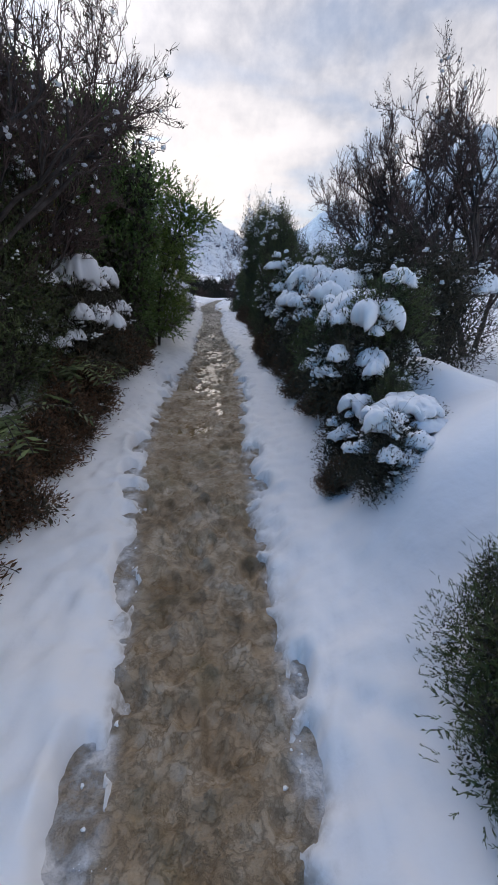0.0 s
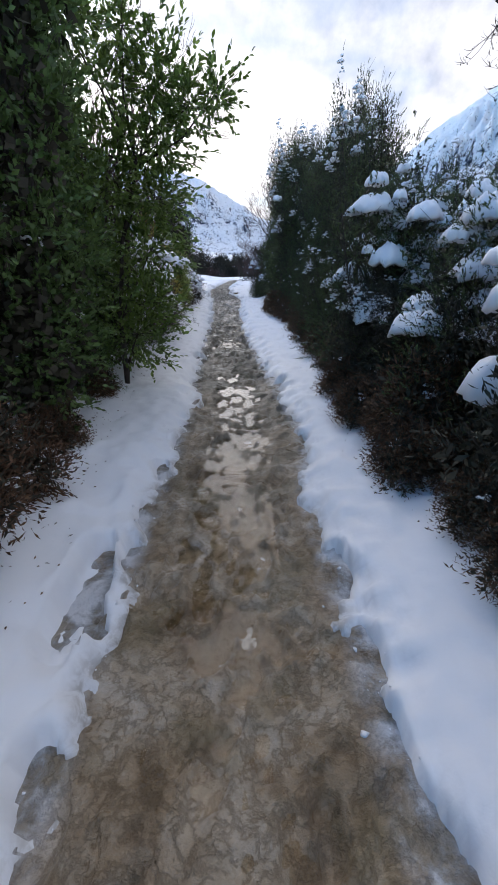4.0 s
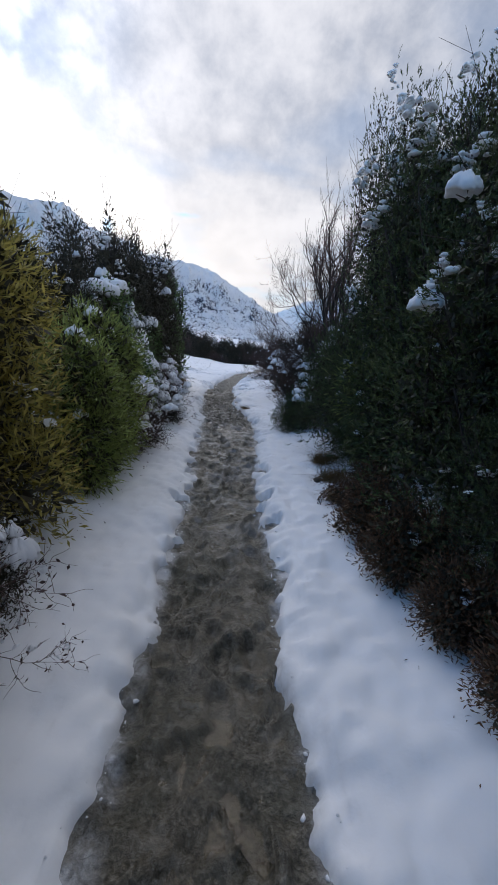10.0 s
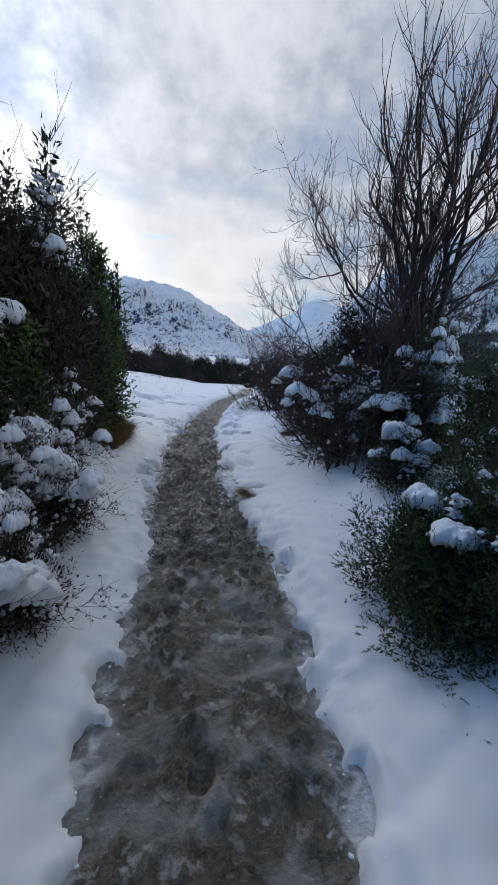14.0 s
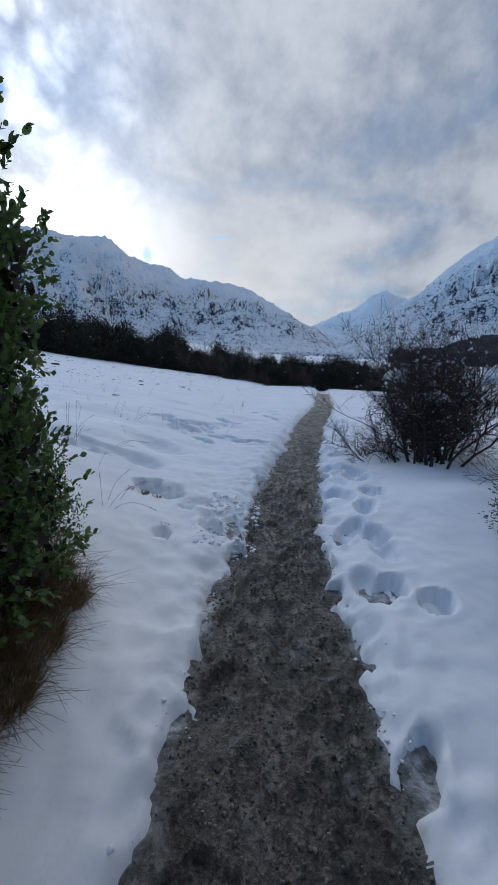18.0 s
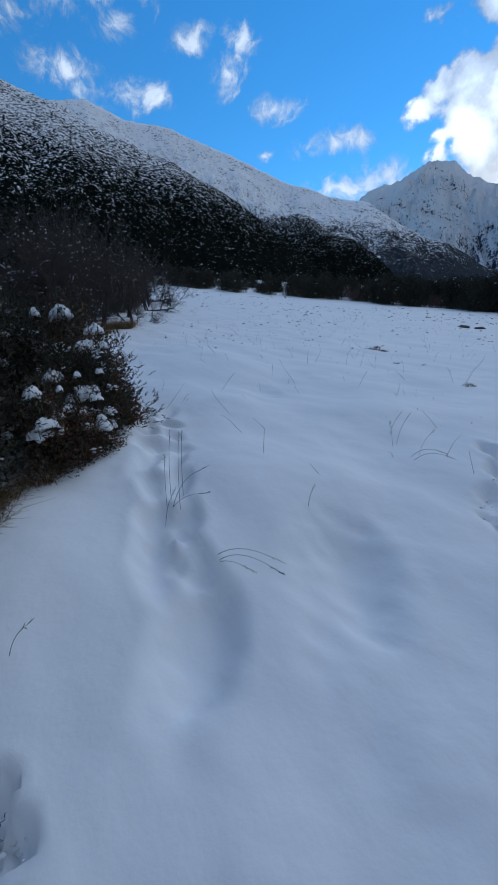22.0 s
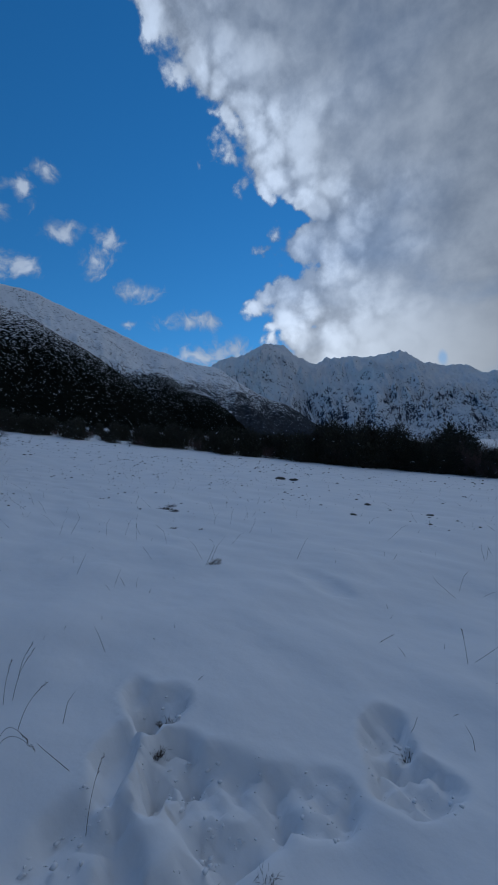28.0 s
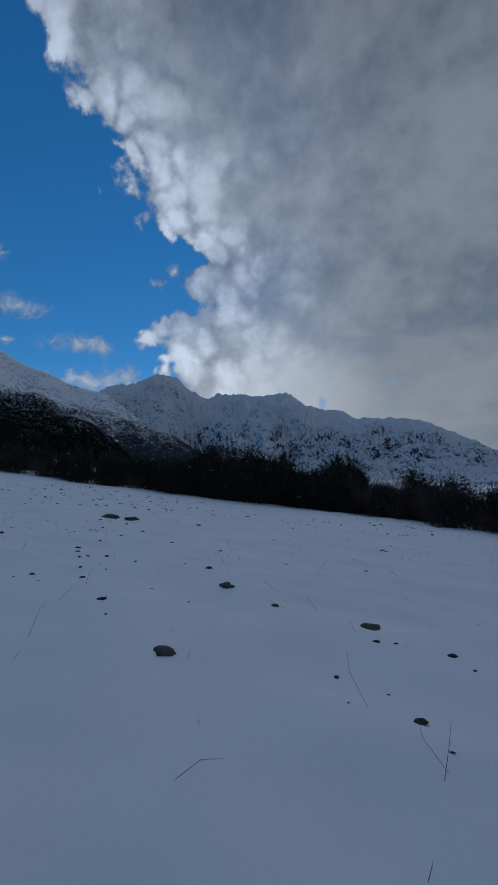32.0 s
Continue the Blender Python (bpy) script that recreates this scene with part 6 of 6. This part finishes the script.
for k, (x, y, h, lean, turn) in enumerate(STEMS):
    seed_stem(x, y, h, lean, turn, 600 + k)
for x, y, s in [(-2.38, 29.0, 0.2), (-1.58, 27.95, 0.11), (-1.68, 25.62, 0.15), (-1.3, 24.6, 0.18)]:
    straw.at(x, y, s, tall=0.7)
for x, y, s in [(-2.36, 29.18, 1.0), (-2.2, 28.98, 0.7), (-1.58, 28.75, 0.9), (-1.42, 28.9, 0.6), (-1.34, 29.95, 0.8), (-1.72, 25.58, 0.9), (-1.5, 25.25, 0.8), (-1.78, 25.35, 0.7), (-0.98, 24.85, 0.7), (-1.28, 24.7, 0.6), (-6.4, 32.3, 0.9), (-6.0, 32.6, 0.7), (-8.1, 33.4, 2.2), (-7.7, 33.3, 1.6), (-8.4, 33.8, 1.4), (-4.09, 31.14, 1.2), (-4.2, 31.3, 0.8)]:
    tuft.at(x, y, s * 0.55, sink=0.01)
n = 1100
ang, dist = np.radians(rng.uniform(5, 100, n)), 1.8 + 34 * rng.random(n) ** 0.8
bx, by = -0.6 - np.sin(ang) * dist, 27.0 + np.cos(ang) * dist
bz = snow_height(bx[:, None], by[:, None])[:, 0]
b = np.stack([bx, by, bz - 0.02], 1)
hgt = 0.03 + 0.22 * rng.random(n) ** 2.2
e = b + np.stack([rng.normal(0, 0.6, n) * hgt, rng.normal(0, 0.6, n) * hgt, hgt], 1)
e2 = e + (e - b) * 0.5 + np.stack([rng.normal(0, 0.22, n) * hgt, rng.normal(0, 0.22, n) * hgt, rng.uniform(-0.35, 0.1, n) * hgt], 1)
one = rings(b, e, np.full(n, 0.0014), np.full(n, 0.0011), 3)
two = rings(e, e2, np.full(n, 0.0011), np.full(n, 0.0006), 3)
tagged(part("dry_stalks", join(one, two), STALK), "thin dry grass stalks sticking out of the snow", "grass", kind="stuff")

# tufts and pebbles that show through the thin snow farther out
n = 1500
ang, dist = np.radians(rng.uniform(8, 88, n)), 9 + 36 * rng.random(n) ** 0.7
bx, by = -0.6 - np.sin(ang) * dist, 27.0 + np.cos(ang) * dist
patch = fractal(bx * 0.22, by * 0.22, 71, 3)
ok = patch > 0.5
bx, by, dist = bx[ok], by[ok], dist[ok]
bz = snow_height(bx[:, None], by[:, None])[:, 0]
cv, cf = blobs(rng, np.stack([bx, by, bz], 1), (0.012 + 0.035 * rng.random(len(bx)) ** 2) * (0.4 + dist / 22), 0.5, 1, 0.8)
tagged(part("pebbles", (cv, cf), STALK), "dark tufts and pebbles showing through thin snow", "pebbles", kind="stuff")

# dead undergrowth along the foot of the eastern hedge
n = 9000
uy = rng.uniform(8.6, 18.5, n)
inner = np.interp(uy, [8.6, 12, 14, 16, 18.5], [1.12, 1.02, 0.86, 0.96, 1.15]) + 0.25 * (fractal(uy * 1.7, uy * 0 + 3, 81, 4) - 0.5)
ux = inner + 0.10 + 0.55 * rng.random(n) ** 0.8
uz = snow_height(ux[:, None], uy[:, None])[:, 0] - 0.01 + 0.22 * rng.random(n) ** 2 * np.clip((ux - inner) / 0.5, 0, 1)
uv, uf = leaves(rng, np.stack([ux, uy, uz], 1), np.stack([rng.normal(-0.5, 0.6, n), rng.normal(0, 0.7, n), rng.normal(0.4, 0.4, n)], 1), 0.045, 0.006, 0.0, 0.4)
tagged(part("undergrowth", (uv, uf), RUSTLEAF), "dead brown stems and leaves along the foot of the hedge", "undergrowth", kind="stuff")

# leaf litter under the hedges
n = 1500
ly = 23 - 19 * rng.random(n) ** 0.8
side = rng.choice([-1, 1], n)
edge = np.where(side < 0, np.interp(ly, [0, 10, 16, 20, 24], [-1.1, -1.05, -1.0, -1.15, -1.4]), np.interp(ly, [0, 8, 9, 13, 16, 20, 24], [0.75, 0.8, 1.0, 0.95, 0.85, 0.9, 1.2]))
lx = edge + hedge_line(ly) + side * (0.16 - 0.26 * rng.random(n) ** 3)
lz = snow_height(lx[:, None], ly[:, None])[:, 0] + 0.004
lv, lf = leaves(rng, np.stack([lx, ly, lz], 1), np.stack([rng.normal(0, 1, n), rng.normal(0, 1, n), np.full(n, 0.12)], 1), 0.022, 0.008, 0.0, 0.05)
tagged(part("leaf_litter", (lv, lf), RUSTLEAF), "fallen dead leaves scattered on the snow under the hedges", "leaves", kind="stuff")

# ---- grit and clods on the path ----
n = 12000
gy = 19.5 + 16.5 * rng.random(n) ** 1.3
gx = centre(gy) + rng.uniform(-1, 1, n) * (half_width(gy) + 0.02)
v0, f0 = ico(1)
sc = rng.uniform(0.003, 0.009, (n, 1, 1)) * rng.uniform(0.6, 1.3, (n, 1, 3))
gv = v0[None, :, :] * sc * (1 + 0.35 * (rng.random((n, len(v0), 1)) - 0.5))
gv += np.stack([gx, gy, path_height(gx, gy) + 0.002], 1)[:, None]
tagged(part("gravel", (gv.reshape(-1, 3), (f0[None] + (np.arange(n) * len(v0))[:, None, None]).reshape(-1, 3)), GRAVEL), "loose wet gravel frozen into the path", "gravel", kind="stuff")
n = 1400
gy = rng.uniform(0, 29, n)
side = rng.choice([-1, 1], n)
gx = centre(gy) + side * (half_width(gy) + rng.normal(0.03, 0.04, n))
cz = np.maximum(path_height(gx, gy), snow_height(gx[:, None], gy[:, None])[:, 0])
cv, cf = blobs(rng, np.stack([gx, gy, cz], 1), 0.002 + 0.010 * rng.random(n) ** 4, 0.6, 1, 0.9)
for fx, fy, rx, ry, a, dep in CHURNED:
    if fy > 24:
        m = int(900 * rx * ry) + 10
        r, w = np.sqrt(rng.random(m)), rng.uniform(0, 6.28, m)
        u, s = r * rx * np.cos(w), r * ry * np.sin(w)
        hx, hy = fx + u * math.cos(a) - s * math.sin(a), fy + u * math.sin(a) + s * math.cos(a)
        hz = snow_height(hx[:, None], hy[:, None])[:, 0]
        hv, hf = blobs(rng, np.stack([hx, hy, hz], 1), 0.004 + 0.011 * rng.random(m) ** 3, 0.6, 1, 1.2)
        cv, cf = np.concatenate([cv, hv]), np.concatenate([cf, hf + len(cv)])
tagged(part("snow_clods", (cv, cf), SNOW), "crumbled clods of snow kicked on to the path", "snow", kind="stuff")
n = 620
spot = rng.random(n)
gx = np.where(spot < 0.3, rng.uniform(-1.0, -0.66, n), np.where(spot < 0.5, rng.uniform(-0.02, 0.2, n), rng.uniform(-1.02, -0.55, n)))
gy = np.where(spot < 0.5, rng.uniform(20.5, 22.4, n), rng.uniform(24.5, 25.6, n))
cz = np.maximum(path_height(gx, gy), snow_height(gx[:, None], gy[:, None])[:, 0])
cv, cf = blobs(rng, np.stack([gx, gy, cz], 1), 0.004 + 0.020 * rng.random(n) ** 2.5, 0.6, 2, 0.8)
tagged(part("ice_clods", (cv, cf), SNOW, smooth=True), "broken lumps of icy snow in the slush beside the path", "snow", kind="stuff")
